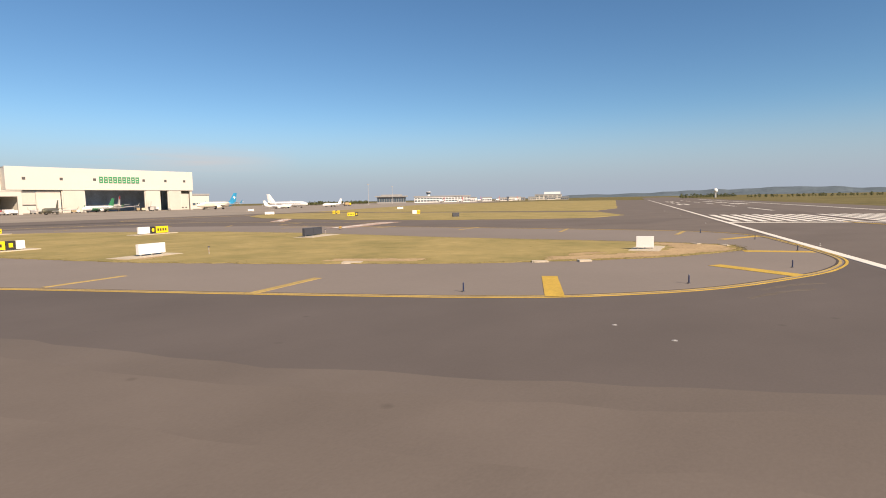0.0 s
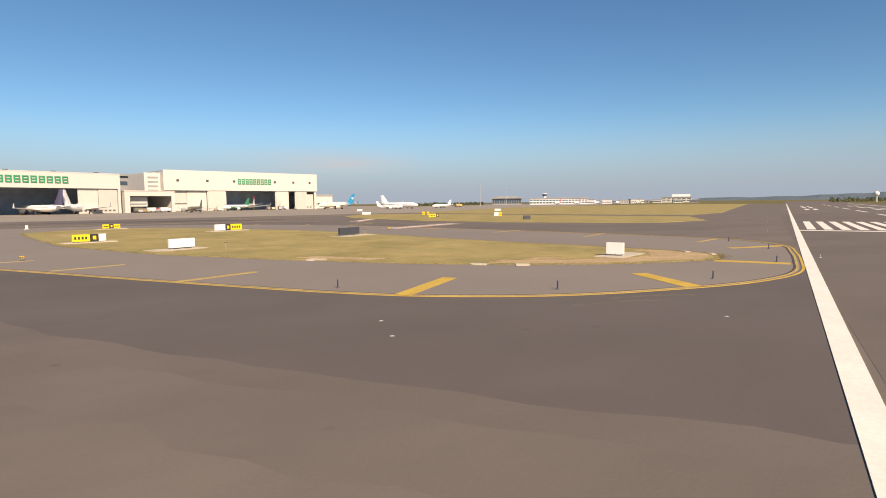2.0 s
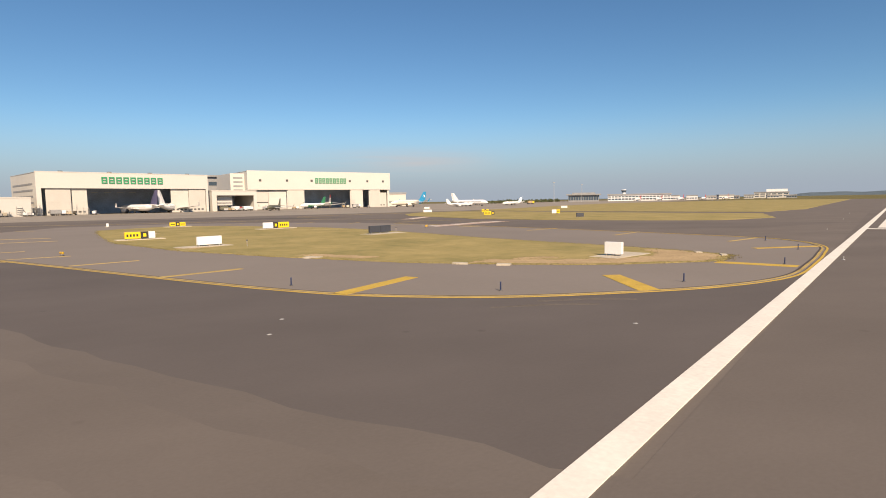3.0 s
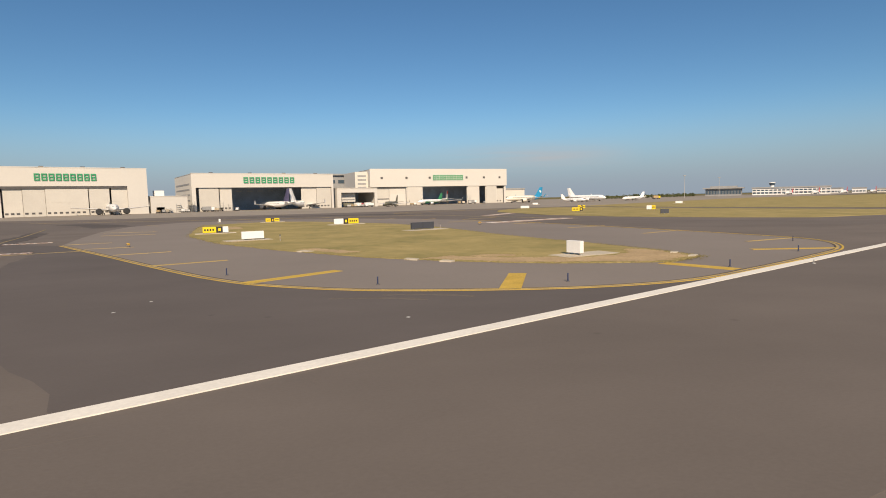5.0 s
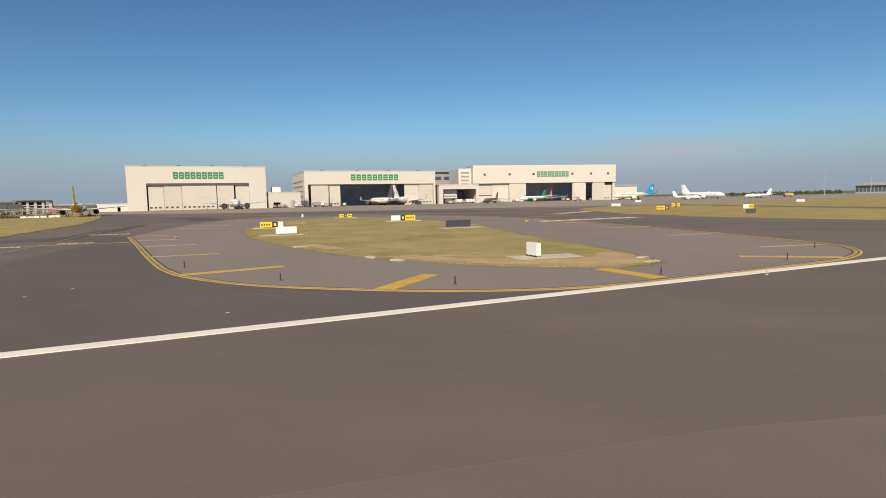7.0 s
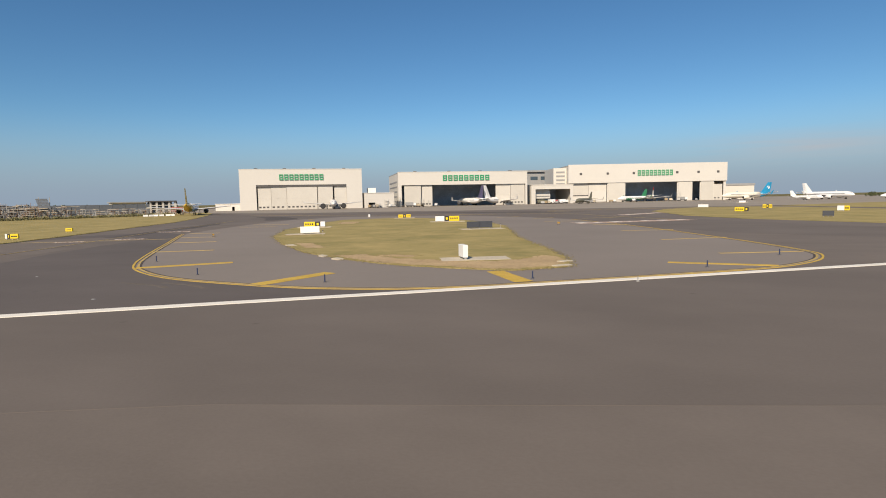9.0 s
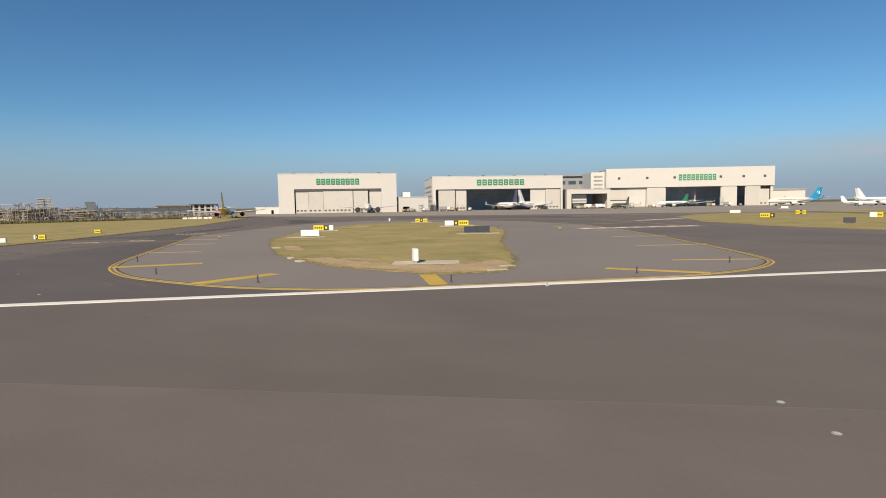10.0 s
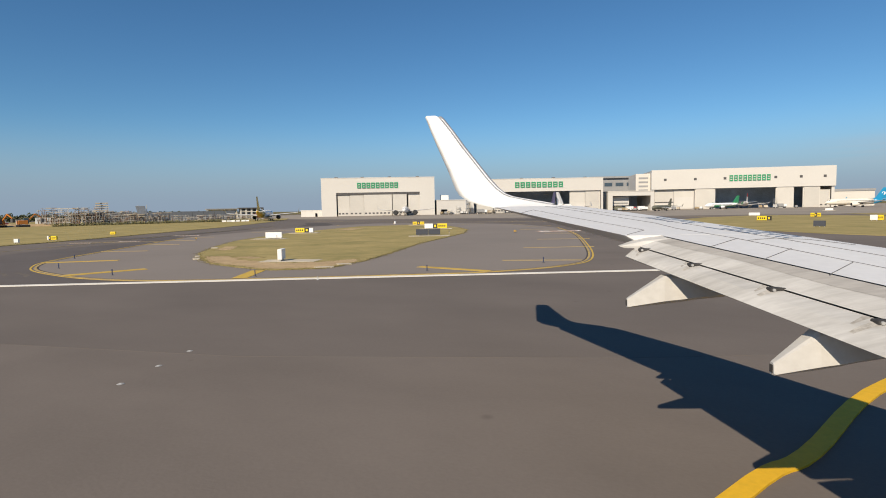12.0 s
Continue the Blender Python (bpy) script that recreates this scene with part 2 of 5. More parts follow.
def bm_loft(rings, bm=None, caps=True):
    """Skin over rings of equally many points."""
    bm = bm or bmesh.new()
    vs = [[bm.verts.new(p) for p in ring] for ring in rings]
    n = len(vs[0])
    for a, b in zip(vs, vs[1:]):
        for i in range(n):
            bm.faces.new((a[i], a[(i + 1) % n], b[(i + 1) % n], b[i]))
    if caps:
        bm.faces.new(vs[0][::-1])
        bm.faces.new(vs[-1])
    bmesh.ops.recalc_face_normals(bm, faces=bm.faces[:])
    return bm


def bm_tube(a, b, ra, rb=None, sides=8, bm=None):
    a, b, rb = Vector(a), Vector(b), ra if rb is None else rb
    turn = (b - a).to_track_quat("Z", "Y")
    rings = [[p + turn @ Vector((r * math.cos(2 * math.pi * i / sides), r * math.sin(2 * math.pi * i / sides), 0)) for i in range(sides)] for p, r in ((a, ra), (b, rb))]
    return bm_loft(rings, bm)


def smooth_curve(points, steps=8):
    """A soft line through a few corner points."""
    pts = [Vector(p) for p in points]
    out = []
    for i in range(len(pts) - 1):
        p0, p1, p2, p3 = pts[max(i - 1, 0)], pts[i], pts[i + 1], pts[min(i + 2, len(pts) - 1)]
        for k in range(steps):
            t = k / steps
            out.append(0.5 * (2 * p1 + (p2 - p0) * t + (2 * p0 - 5 * p1 + 4 * p2 - p3) * t * t + (3 * p1 - p0 - 3 * p2 + p3) * t ** 3))
    return out + [pts[-1]]


def bm_stripe(points, width, z0, z1, shift=0.0, worn=0.0):
    """A painted line of a width along a curve on the ground."""
    pts = [Vector(p) for p in points]
    sides = []
    for i, p in enumerate(pts):
        d = (pts[min(i + 1, len(pts) - 1)] - pts[max(i - 1, 0)]).normalized()
        n = Vector((-d.y, d.x))
        w = width * (1 + worn * random.uniform(-1, 1))
        sides.append((p + n * (shift + w / 2), p + n * (shift - w / 2)))
    bm = bmesh.new()
    rings = [[bm.verts.new((q.x, q.y, z)) for q, z in ((a, z0), (a, z1), (b, z1), (b, z0))] for a, b in sides]
    for a, b in zip(rings, rings[1:]):
        for i in range(3):
            bm.faces.new((a[i], a[i + 1], b[i + 1], b[i]))
    bmesh.ops.recalc_face_normals(bm, faces=bm.faces[:])
    return bm


def ragged(outline, size, step):
    """The outline with points every step metres, pushed about a little."""
    out, n = [], len(outline)
    for i in range(n):
        a, b = Vector(outline[i]), Vector(outline[(i + 1) % n])
        k = max(1, int((b - a).length / step))
        for j in range(k):
            p = a.lerp(b, j / k)
            out.append((p.x + random.uniform(-size, size), p.y + random.uniform(-size, size)))
    return out


def setting(name, bm, material, label, category):
    return tagged(new(name, mesh_from(bm, name, material)), label, category, kind="structure")


# ---- the ground ----
bm = bmesh.new()
bmesh.ops.create_grid(bm, x_segments=60, y_segments=60, size=4500)
for v in bm.verts:
    v.co.z = -0.12
setting("ground", bm, FIELD, "flat dry airfield ground reaching the horizon", "ground")

setting("pavement", bm_slab([(-420, -120), (-420, 470), (60, 470), (440, 440), (440, 300), (1000, 652), (1000, 590), (80, 8), (60, -120)], -0.10, 0.0), ASPHALT, "weathered grey-brown asphalt of runway and taxiways", "pavement")
setting("apron", bm_slab([(-350, 205), (-175, 206), (-140, 192), (-107, 181), (-60, 186), (-20, 192), (60, 210), (150, 262), (300, 400), (700, 700), (700, 900), (-350, 900)], 0.0, 0.012), CONCRETE, "pale concrete apron in front of the hangars", "apron")

# darker taxiway bands
setting("taxiway", bm_slab([(-54, 112), (-30, 124), (-2, 112), (14, 84), (27, 62), (40, 54), (62, 58), (40, 76), (26, 100), (16, 130), (-5, 158), (-40, 168), (-95, 150), (-160, 200), (-182, 188), (-110, 122), (-68, 70)], 0.0, 0.004), ASPHALT_MID, "dark worn asphalt taxiway beyond the grass island", "taxiway")
setting("runway_edge", bm_slab([(-60, -24.8), (-28, -3.3), (4, 18.0), (40, 42.2), (120, 95.5), (150, 84), (36, 17.6), (27, 13.4), (20, 11.4), (10, 8.6), (-6, 2.0), (-28, -9), (-60, -30)], 0.0, 0.0045), ASPHALT_MID, "dark asphalt strip along the runway edge", "runway")

EDGE = smooth_curve([(-38.2, 57.8), (-33.0, 51.5), (-27.4, 44.8), (-21.4, 37.5), (-16.7, 31.9), (-13.4, 28.2), (-10.2, 25.4), (-5.6, 23.0), (-0.5, 21.9), (4.5, 21.6), (9.5, 22.7), (15, 26.0), (20.3, 29.6), (25.2, 33.4), (28.2, 38.4), (28.2, 44.2), (23.8, 59), (16.8, 79), (7.5, 100)], 8)
# the paved shoulder inside the yellow edge line
setting("shoulder", bm_slab([tuple(p) for p in EDGE] + [(-2, 112), (-12, 121), (-32, 130), (-52, 126), (-55, 108), (-50, 88), (-44, 72)], 0.0, 0.008), ASPHALT_PALE, "pale asphalt shoulder round the grass island", "shoulder")

ISLAND = [(-40, 104), (-37, 92), (-29.5, 68), (-21, 53.5), (-13, 43.8), (-6, 36.6), (0, 32.4), (5, 30), (11.5, 28.8), (14.4, 31), (13.6, 36), (11.6, 42), (8.8, 49), (6.4, 56), (4, 65), (0.5, 77), (-5, 89), (-13, 100), (-21, 109), (-31, 115)]
setting("grass_island", bm_slab(ragged(ISLAND, 0.16, 0.9), -0.02, 0.06), GRASS, "dry yellow-green grass island with a ragged edge", "grass")
VERGE = [(-43.5, 33), (-48, 44), (-54, 55), (-64, 72), (-79, 98), (-108, 138), (-147, 186), (-175, 215), (-350, 204), (-350, -60), (-120, -60)]
setting("grass_verge", bm_slab(ragged(VERGE, 0.4, 2.5), -0.02, 0.07), GRASS, "dry grass verge beside the taxiway", "grass")
STRIP = [(22.5, 148), (27, 114), (35, 96), (46, 82), (56, 74), (70, 77), (88, 96), (78, 122), (70, 148), (62, 178), (52, 193), (38, 191), (26, 168)]
setting("grass_strip", bm_slab(ragged(STRIP, 0.3, 2), -0.02, 0.06), GRASS, "dry grass strip between two taxiways", "grass")
setting("grass_field", bm_slab(ragged([(62, 205), (78, 150), (98, 104), (125, 116), (430, 325), (430, 420), (240, 372), (160, 300)], 0.5, 4), -0.02, 0.06), GRASS, "wide dry grass field beside the runway", "grass")

# yellow double line with a dark rim round the shoulder
setting("trim_1", bm_stripe(EDGE, 0.14, 0.0, 0.013, 0.27), BLACK_LINE, "dark rim under the yellow double line", "ground marking")
for k, side in ((2, 0.145), (3, -0.145)):
    setting(f"trim_{k}", bm_stripe(EDGE, 0.135, 0.0, 0.017, side, 0.14), YELLOW_LINE if k == 3 else PALE_YELLOW, "thin yellow taxiway edge line", "ground marking")

# near bars are broad, those farther round the curve are slim
BARS = [((-7.1, 29.9), (-11.2, 26.1), 0.75), ((-15.5, 37.7), (-19.8, 35.3), 0.46), ((-22.7, 46.3), (-26.4, 44.4), 0.34), ((2.2, 26.4), (0.9, 21.8), 0.9), ((10.8, 28.6), (13.0, 25.2), 0.9),
        ((19.6, 34.2), (25.0, 33.5), 0.6), ((-28.8, 53.0), (-32.6, 51.8), 0.2), ((-34.5, 60.4), (-38.2, 58.9), 0.2), ((-37, 76.5), (-43.5, 75.5), 0.3), ((-40, 84), (-47.5, 84), 0.3), ((20.0, 51.8), (25.6, 55.2), 0.35), ((23, 40.0), (28.2, 42.0), 0.35), ((12.5, 79), (17.0, 80), 0.3), ((16.5, 65), (22, 67.4), 0.3)]
for k, (a, b, w) in enumerate(BARS):
    setting(f"trim_{k + 4}", bm_stripe([Vector(a).lerp(Vector(b), i / 6) for i in range(7)], w, 0.0, 0.023, 0, 0.03), YELLOW_LINE if w > 0.5 else PALE_YELLOW, "broad yellow shoulder bar painted on asphalt", "ground marking")
for k, (a, b) in enumerate((((4, 91), (9, 93)), ((9, 104), (15, 108)), ((0, 104), (3, 110)), ((-9, 112), (-5, 118)), ((-22, 117), (-18, 123)), ((-38, 117), (-36, 123)), ((-50, 108), (-54, 112)))):
    setting(f"trim_{k + 20}", bm_stripe([Vector(a), Vector(b)], 0.5, 0.0, 0.023), FADED_LINE, "faded yellow shoulder bar painted on asphalt", "ground marking")

# darker asphalt where the taxiway joins the runway
ENTRY = [(-105, -55.2), (-20, 2.9), (3, 17.6), (17, 26.6)] + [tuple(p) for p in EDGE[88::-1]] + [(-46, 62), (-52, 52), (-58, 36), (-110, -35)]
setting("taxiway_entry", bm_slab(ENTRY, 0.0, 0.0055), ASPHALT_DARK, "dark worn asphalt where the taxiway joins the runway", "taxiway")
# the resurfaced part fades into the dark part over a few metres
SEAM_LINE = smooth_curve([(-35.5, 47), (-32.5, 40), (-29, 32.5), (-24.8, 25.2), (-19.8, 18.9), (-14.8, 12.9), (-10, 8.0)], 6)
for k, (reach, top, paint) in enumerate(((1.3, 0.0062, ASPHALT_MID), (0.0, 0.0068, ASPHALT_FADED), (-2.6, 0.0074, ASPHALT))):
    rim = ragged([(p[0] + 0.85 * reach, p[1] + 0.5 * reach) for p in SEAM_LINE] + [(-22, 0.8), (-105, -54.8), (-110, -35), (-58, 36), (-42, 53)], 0.22, 0.9)
    setting(f"pavement_patch_{k + 1}", bm_slab(rim, 0.0, top), paint, "paler resurfaced asphalt of the taxiway", "pavement")
RUNWAY_LINE = [(x, 0.64 * x + 15.75) for x in [-150, -90, -60] + list(range(-40, 80, 3)) + [100, 160, 250, 430]]
setting("runway_line", bm_stripe(RUNWAY_LINE, 0.57, 0.0, 0.027, 0, 0.012), WHITE_LINE, "solid white runway edge line", "ground marking")
along, across = Vector((0.846, 0.533)), Vector((0.533, -0.846))
start = Vector((48.5, 46.8))
setting("threshold_line", bm_stripe([start + across * d for d in (0.0, 12, 24, 36)], 1.1, 0.0, 0.031), WHITE_LINE, "white line across the runway threshold", "ground marking")
for k in range(18):
    a = start + along * 2.4 + across * (1.6 + k * 1.78 + (1.2 if k > 8 else 0))
    setting(f"threshold_bar_{k + 1}", bm_stripe([a, a + along * 29], 0.95, 0.0, 0.027, 0, 0.01), WHITE_LINE, "white threshold bar painted on the runway", "ground marking")
for k in range(12):
    a = start + along * (150 + 50 * (k // 4)) + across * (4.5 + (k % 4) * 2.6 + (15 if k % 4 > 1 else 0))
    setting(f"touchdown_bar_{k + 1}", bm_stripe([a, a + along * 24], 1.3, 0.0, 0.027), WHITE_LINE, "white touchdown bar painted on the runway", "ground marking")
for k in range(6):
    a = start + along * (58 + 52 * k) + across * 17.2
    setting(f"centre_dash_{k + 1}", bm_stripe([a, a + along * 30], 0.7, 0.0, 0.027, 0, 0.02), WHITE_LINE, "worn white runway centreline dash", "ground marking")
far_edge = [start + across * 36 + along * d for d in (-110, 0, 100, 430)]
setting("runway_line_far", bm_stripe(far_edge, 0.9, 0.0, 0.027), WHITE_LINE, "white line along the far runway edge", "ground marking")
setting("lead_in_line", bm_stripe(smooth_curve([(35.0, 1), (38.6, 11.3), (39.6, 13.4), (41.3, 18), (45.4, 24), (57, 36)], 6), 0.30, 0.0, 0.035), LEAD_YELLOW, "yellow lead-in line curving onto the runway", "ground marking")
for k, (pts, w) in enumerate((([(-31.8, 49.6), (-36, 47.4), (-41, 44.6), (-46, 42.6)], 0.17), ([(-31, 30), (-34.2, 37), (-37.6, 43.6), (-43, 53.8), (-49, 65), (-56, 80), (-68, 104)], 0.2), ([(-100, 150), (-40, 138), (0, 136), (12, 118), (24, 96)], 0.3), ([(2, 150), (-6, 166), (8, 178), (40, 186)], 0.4))):
    setting(f"taxi_line_{k + 1}", bm_stripe(smooth_curve(pts, 6), w, 0.0, 0.027), FADED_LINE, "faded yellow taxiway guide line", "ground marking")
for k, (a, b, w) in enumerate((((9.5, 84), (26, 95), 3.0), ((-41.8, 43.2), (-39.2, 44.7), 0.8), ((-38.6, 48.0), (-35.6, 49.4), 0.9), ((-46.6, 61.8), (-42.6, 63.9), 1.1), ((15, 120), (24, 136), 2.0))):
    a, b = Vector(a), Vector(b)
    n = int((b - a).length / 0.12)
    setting(f"mandatory_mark_{k + 1}", bm_stripe([a.lerp(b, i / n) for i in range(n + 1)], w, 0.0, 0.031, 0, 0.45), RED_PAINT, "worn pinkish-red instruction panel painted on asphalt", "ground marking")
    bm = bmesh.new()
    side = Vector((-(b - a).y, (b - a).x)).normalized() * w
    for i in range(7):
        p = a.lerp(b, (i + 0.2) / 7)
        q = a.lerp(b, (i + random.uniform(0.5, 0.85)) / 7)
        u, v = random.uniform(-0.42, -0.1), random.uniform(0.1, 0.42)
        bm.faces.new([bm.verts.new((*r, 0.035)) for r in (p + side * u, q + side * u, q + side * v, p + side * v)])
    setting(f"mandatory_bars_{k + 1}", bm, WHITE_LINE, "worn white bars painted on an instruction panel", "ground marking")
for k, pts in enumerate(([(-44.0, 50.5), (-47.2, 58.5), (-52.4, 68), (-57, 80), (-63, 92), (-58, 88), (-50.5, 73), (-46.2, 63.0), (-43.0, 55.5), (-41.4, 51)], [(-60, 104), (-70, 118), (-84, 132), (-78, 134), (-64, 122), (-55, 110)], [(8, 152), (-8, 160), (-40, 163), (-60, 158), (-30, 155), (-4, 148)])):
    setting(f"dark_patch_{k + 1}", bm_slab(ragged(pts, 0.35, 1.2), 0.0, 0.0095), PATCH_DARK, "dark rubber-stained patch of asphalt", "pavement")

# ---- hangars ----
def facing(a, b):
    """A frame whose x runs along a front from a to b, y goes back and z up, and the front's width."""
    d = Vector(b) - Vector(a)
    return Matrix.Translation((*a, 0)) @ Matrix.Rotation(math.atan2(d.y, d.x), 4, "Z"), d.length


def front_wall(parent, width, height, openings, thick=0.8):
    """The front: piers, a band over the openings, as one wall with real openings."""
    x = 0.0
    for a, b, top in openings:
        if a > x:
            part("pier", bm_box(x, a, 0, thick, 0, height), WALL, parent)
        part("lintel", bm_box(a, b, 0, thick, top, height), WALL, parent)
        x = b
    if width > x:
        part("pier", bm_box(x, width, 0, thick, 0, height), WALL, parent)


def shell(parent, width, height, depth):
    for name, box in (("side_wall", (0.0, 0.6, 0.8, depth)), ("side_wall", (width - 0.6, width, 0.8, depth)), ("rear_wall", (0.6, width - 0.6, depth - 0.6, depth))):
        part(name, bm_box(*box, 0, height), WALL_SIDE, parent)
    part("roof", bm_box(0.0, width, 0.8, depth, height - 0.5, height - 0.1), GREY_ROOF, parent)
    part("floor_slab", bm_box(0.6, width - 0.6, 0.8, depth - 0.6, 0, 0.03), CONCRETE, parent)
    part("parapet", bm_box(-0.15, width + 0.15, -0.12, 0.9, height, height + 0.35), WALL, parent)


def bar_sign(parent, x0, x1, z0, z1):
    """Nine plain green blocks of stacked bars."""
    step = (x1 - x0) / 9
    for k in range(9):
        bm = bmesh.new()
        a, b, h = x0 + k * step, x0 + (k + 0.76) * step, z1 - z0
        for i in range(3):
            bm_box(a, b, -0.45, -0.13, z0 + h * (0.41 * i), z0 + h * (0.41 * i + 0.17), bm=bm)
        for c in (a, b - 0.2 * (b - a)):
            bm_box(c, c + 0.2 * (b - a), -0.4, -0.14, z0 + 0.01, z1 - 0.01, bm=bm)
        part("sign_block", bm, GREEN_SIGN, parent)


def door_leaf(parent, x0, x1, z1, y, windows=True):
    leaf = part("door_leaf", bm_box(x0 + 0.06, x1 - 0.06, y, y + 0.35, 0.1, z1, 0.04), DOOR_PANEL, parent)
    part("door_rail", bm_box(x0 + 0.06, x1 - 0.06, y - 0.05, y, z1 * 0.49, z1 * 0.49 + 0.12), DOOR_PANEL, leaf)
    if windows:
        n = max(2, int((x1 - x0) / 2.2))
        for i in range(n):
            a = x0 + 0.5 + (x1 - x0 - 1.0) * i / n
            part("low_window", bm_box(a, a + 1.3, y - 0.06, y - 0.01, 1.2, 2.1), DARK_TRIM, leaf)
    return leaf


def roof_vents(parent, width, height, spots):
    for s in spots:
        part("roof_vent", bm_box(s * width - 1.0, s * width + 1.0, 1.5, 3.0, height + 0.3, height + 0.85, 0.1), DARK_TRIM, parent)


# hangar with its doors shut
m, W = facing((-195.0, 262.8), (-137.0, 301.9))
H = 23.4
hangar = thing("hangar", m, "cream hangar with its tall sliding doors shut", "hangar")
shell(hangar, W, H, 42)
lo, hi, top = 0.13 * W, 0.867 * W, 0.62 * H
front_wall(hangar, W, H, [(lo, hi, top)])
part("door_track", bm_box(lo, hi, 0.2, 1.8, top - 1.1, top - 0.02), DARK_TRIM, hangar)
for a, b, y in ((0.138, 0.245, 1.2), (0.245, 0.37, 0.9), (0.37, 0.62, 0.6), (0.624, 0.752, 0.6), (0.763, 0.868, 1.2)):
    door_leaf(hangar, a * W, b * W, top - 0.9, y)
bar_sign(hangar, 0.316 * W, 0.684 * W, 0.735 * H, 0.88 * H)
roof_vents(hangar, W, H, (0.13, 0.36, 0.60, 0.85))

# hangar with an open bay
m, W = facing((-121.3, 320.5), (-47.7, 363.4))
H = 21.6
hangar = thing("hangar", m, "cream hangar with a dark open bay between sliding doors", "hangar")
shell(hangar, W, H, 55)
lo, hi, top = 0.025 * W, 0.985 * W, 0.63 * H
front_wall(hangar, W, H, [(lo, hi, top)])
# added panel ahead of the rear wall; depth and pale blue brighten the bay
part("bay_fill_panel", bm_box(0.7, W - 0.7, 36, 36.4, 0.05, H - 0.6), DARK_INSIDE, hangar)
for a, b, y in ((0.045, 0.172, 0.9), (0.178, 0.258, 1.3), (0.75, 0.868, 1.3), (0.868, 0.983, 0.9)):
    door_leaf(hangar, a * W, b * W, top - 0.2, y)
for k in range(5):
    part("strip_lamp", bm_box((0.31 + 0.08 * k) * W, (0.35 + 0.08 * k) * W, 35.7, 35.95, top - 1.6, top - 1.2), SIGN_WHITE, hangar)
bar_sign(hangar, 0.336 * W, 0.705 * W, 0.75 * H, 0.91 * H)
roof_vents(hangar, W, H, (0.13, 0.39, 0.63, 0.87))
for k in range(5):
    z = 3.0 + k * 3.1
    part("louvre", bm_box(-0.12, -0.02, 6, 50, z, z + 0.9), GREY_ROOF, hangar)

# the large hangar
m, W = facing((-26.9, 419.0), (83.4, 458.0))
H = 27.6
hangar = thing("hangar", m, "large cream hangar with three tall openings under a deep fascia", "hangar")
shell(hangar, W, H, 70)
bays = [(0.014 * W, 0.245 * W, 0.515 * H), (0.36 * W, 0.69 * W, 0.515 * H), (0.787 * W, 0.835 * W, 0.515 * H), (0.925 * W, 0.985 * W, 0.515 * H)]
front_wall(hangar, W, H, bays)
part("fascia", bm_box(-0.4, W + 0.4, -1.0, -0.02, 0.515 * H, H + 0.3, 0.05), WALL, hangar)
# the same added panel, set to lift the brightness inside this bay
part("bay_fill_panel", bm_box(0.7, W - 0.7, 32, 32.4, 0.05, H - 0.6), DARK_INSIDE, hangar)
for a, b, y, z in ((0.016, 0.128, 1.2, 0.5), (0.128, 0.243, 1.0, 0.5), (0.927, 0.983, 1.2, 0.43)):
    door_leaf(hangar, a * W, b * W, z * H, y)
for a, b, y, z0, z1 in ((0.02, 0.126, 0.94, 0.5, 0.17 * H), (0.132, 0.241, 0.74, 0.5, 0.31 * H)):
    part("lower_panel", bm_box(a * W, b * W, y, y + 0.24, z0, z1, 0.03), WALL, hangar)
part("panel_slot", bm_box(0.02 * W, 0.126 * W, 0.96, 1.18, 0.175 * H, 0.2 * H), DARK_TRIM, hangar)
for a, b in ((0.25, 0.355), (0.695, 0.782), (0.84, 0.92)):
    part("door_leaf", bm_box(a * W, b * W, -0.5, -0.05, 0.1, 0.51 * H, 0.05), DOOR_PANEL, hangar)
sign_parent = thing("fascia_sign", m @ Matrix.Translation((0, -1.0, 0)), "green block sign on the hangar fascia", "sign")
bar_sign(sign_parent, 0.434 * W, 0.662 * W, 0.69 * H, 0.835 * H)
for s in (0.075, 0.245, 0.41, 0.685, 0.82, 0.945):
    part("fascia_window", bm_box(s * W - 0.9, s * W + 0.9, -1.08, -1.01, 0.73 * H, 0.79 * H), DARK_TRIM, hangar)
part("stair_block", bm_box(-10.0, -0.1, 6, 40, 0, H - 1.6, 0.1), WALL_SIDE, hangar)
for k in range(4):
    part("stair_window", bm_box(-8.0, -1.5, 5.86, 5.99, 13.5 + k * 2.9, 14.8 + k * 2.9), GREY_ROOF, hangar)


# ---- low buildings between the hangars ----
def low_building(a, b, h, depth, label, bay=None):
    m, w = facing(a, b)
    ob = thing("workshop_building", m, label, "building")
    openings = [(bay[0] * w, bay[1] * w, bay[2] * h)] if bay else []
    front_wall(ob, w, h, openings, 0.5)
    part("side_wall", bm_box(0, 0.5, 0.5, depth, 0, h), WALL_SIDE, ob)
    part("side_wall", bm_box(w - 0.5, w, 0.5, depth, 0, h), WALL_SIDE, ob)
    part("rear_wall", bm_box(0.5, w - 0.5, depth - 0.5, depth, 0, h), DARK_INSIDE, ob)
    part("roof", bm_box(-0.2, w + 0.2, -0.2, depth, h, h + 0.4), WALL_SIDE, ob)
    return ob, w


ob, w = low_building((-46.5, 372), (-20.5, 387), 12.6, 30, "cream workshop annex with a dark open bay", (0.1, 0.93, 0.78))
part("bay_wall", bm_box(0.12 * w, 0.5 * w, 4, 4.4, 3.6, 9.4), WALL, ob)
part("shelf_band", bm_box(0.14 * w, 0.48 * w, 3.7, 4.0, 5.0, 5.5), GREY_ROOF, ob)
ob, w = low_building((-214.0, 264.5), (-198.0, 268.0), 3.8, 14, "long low white annex beside the shut hangar", (0.62, 0.72, 0.6))
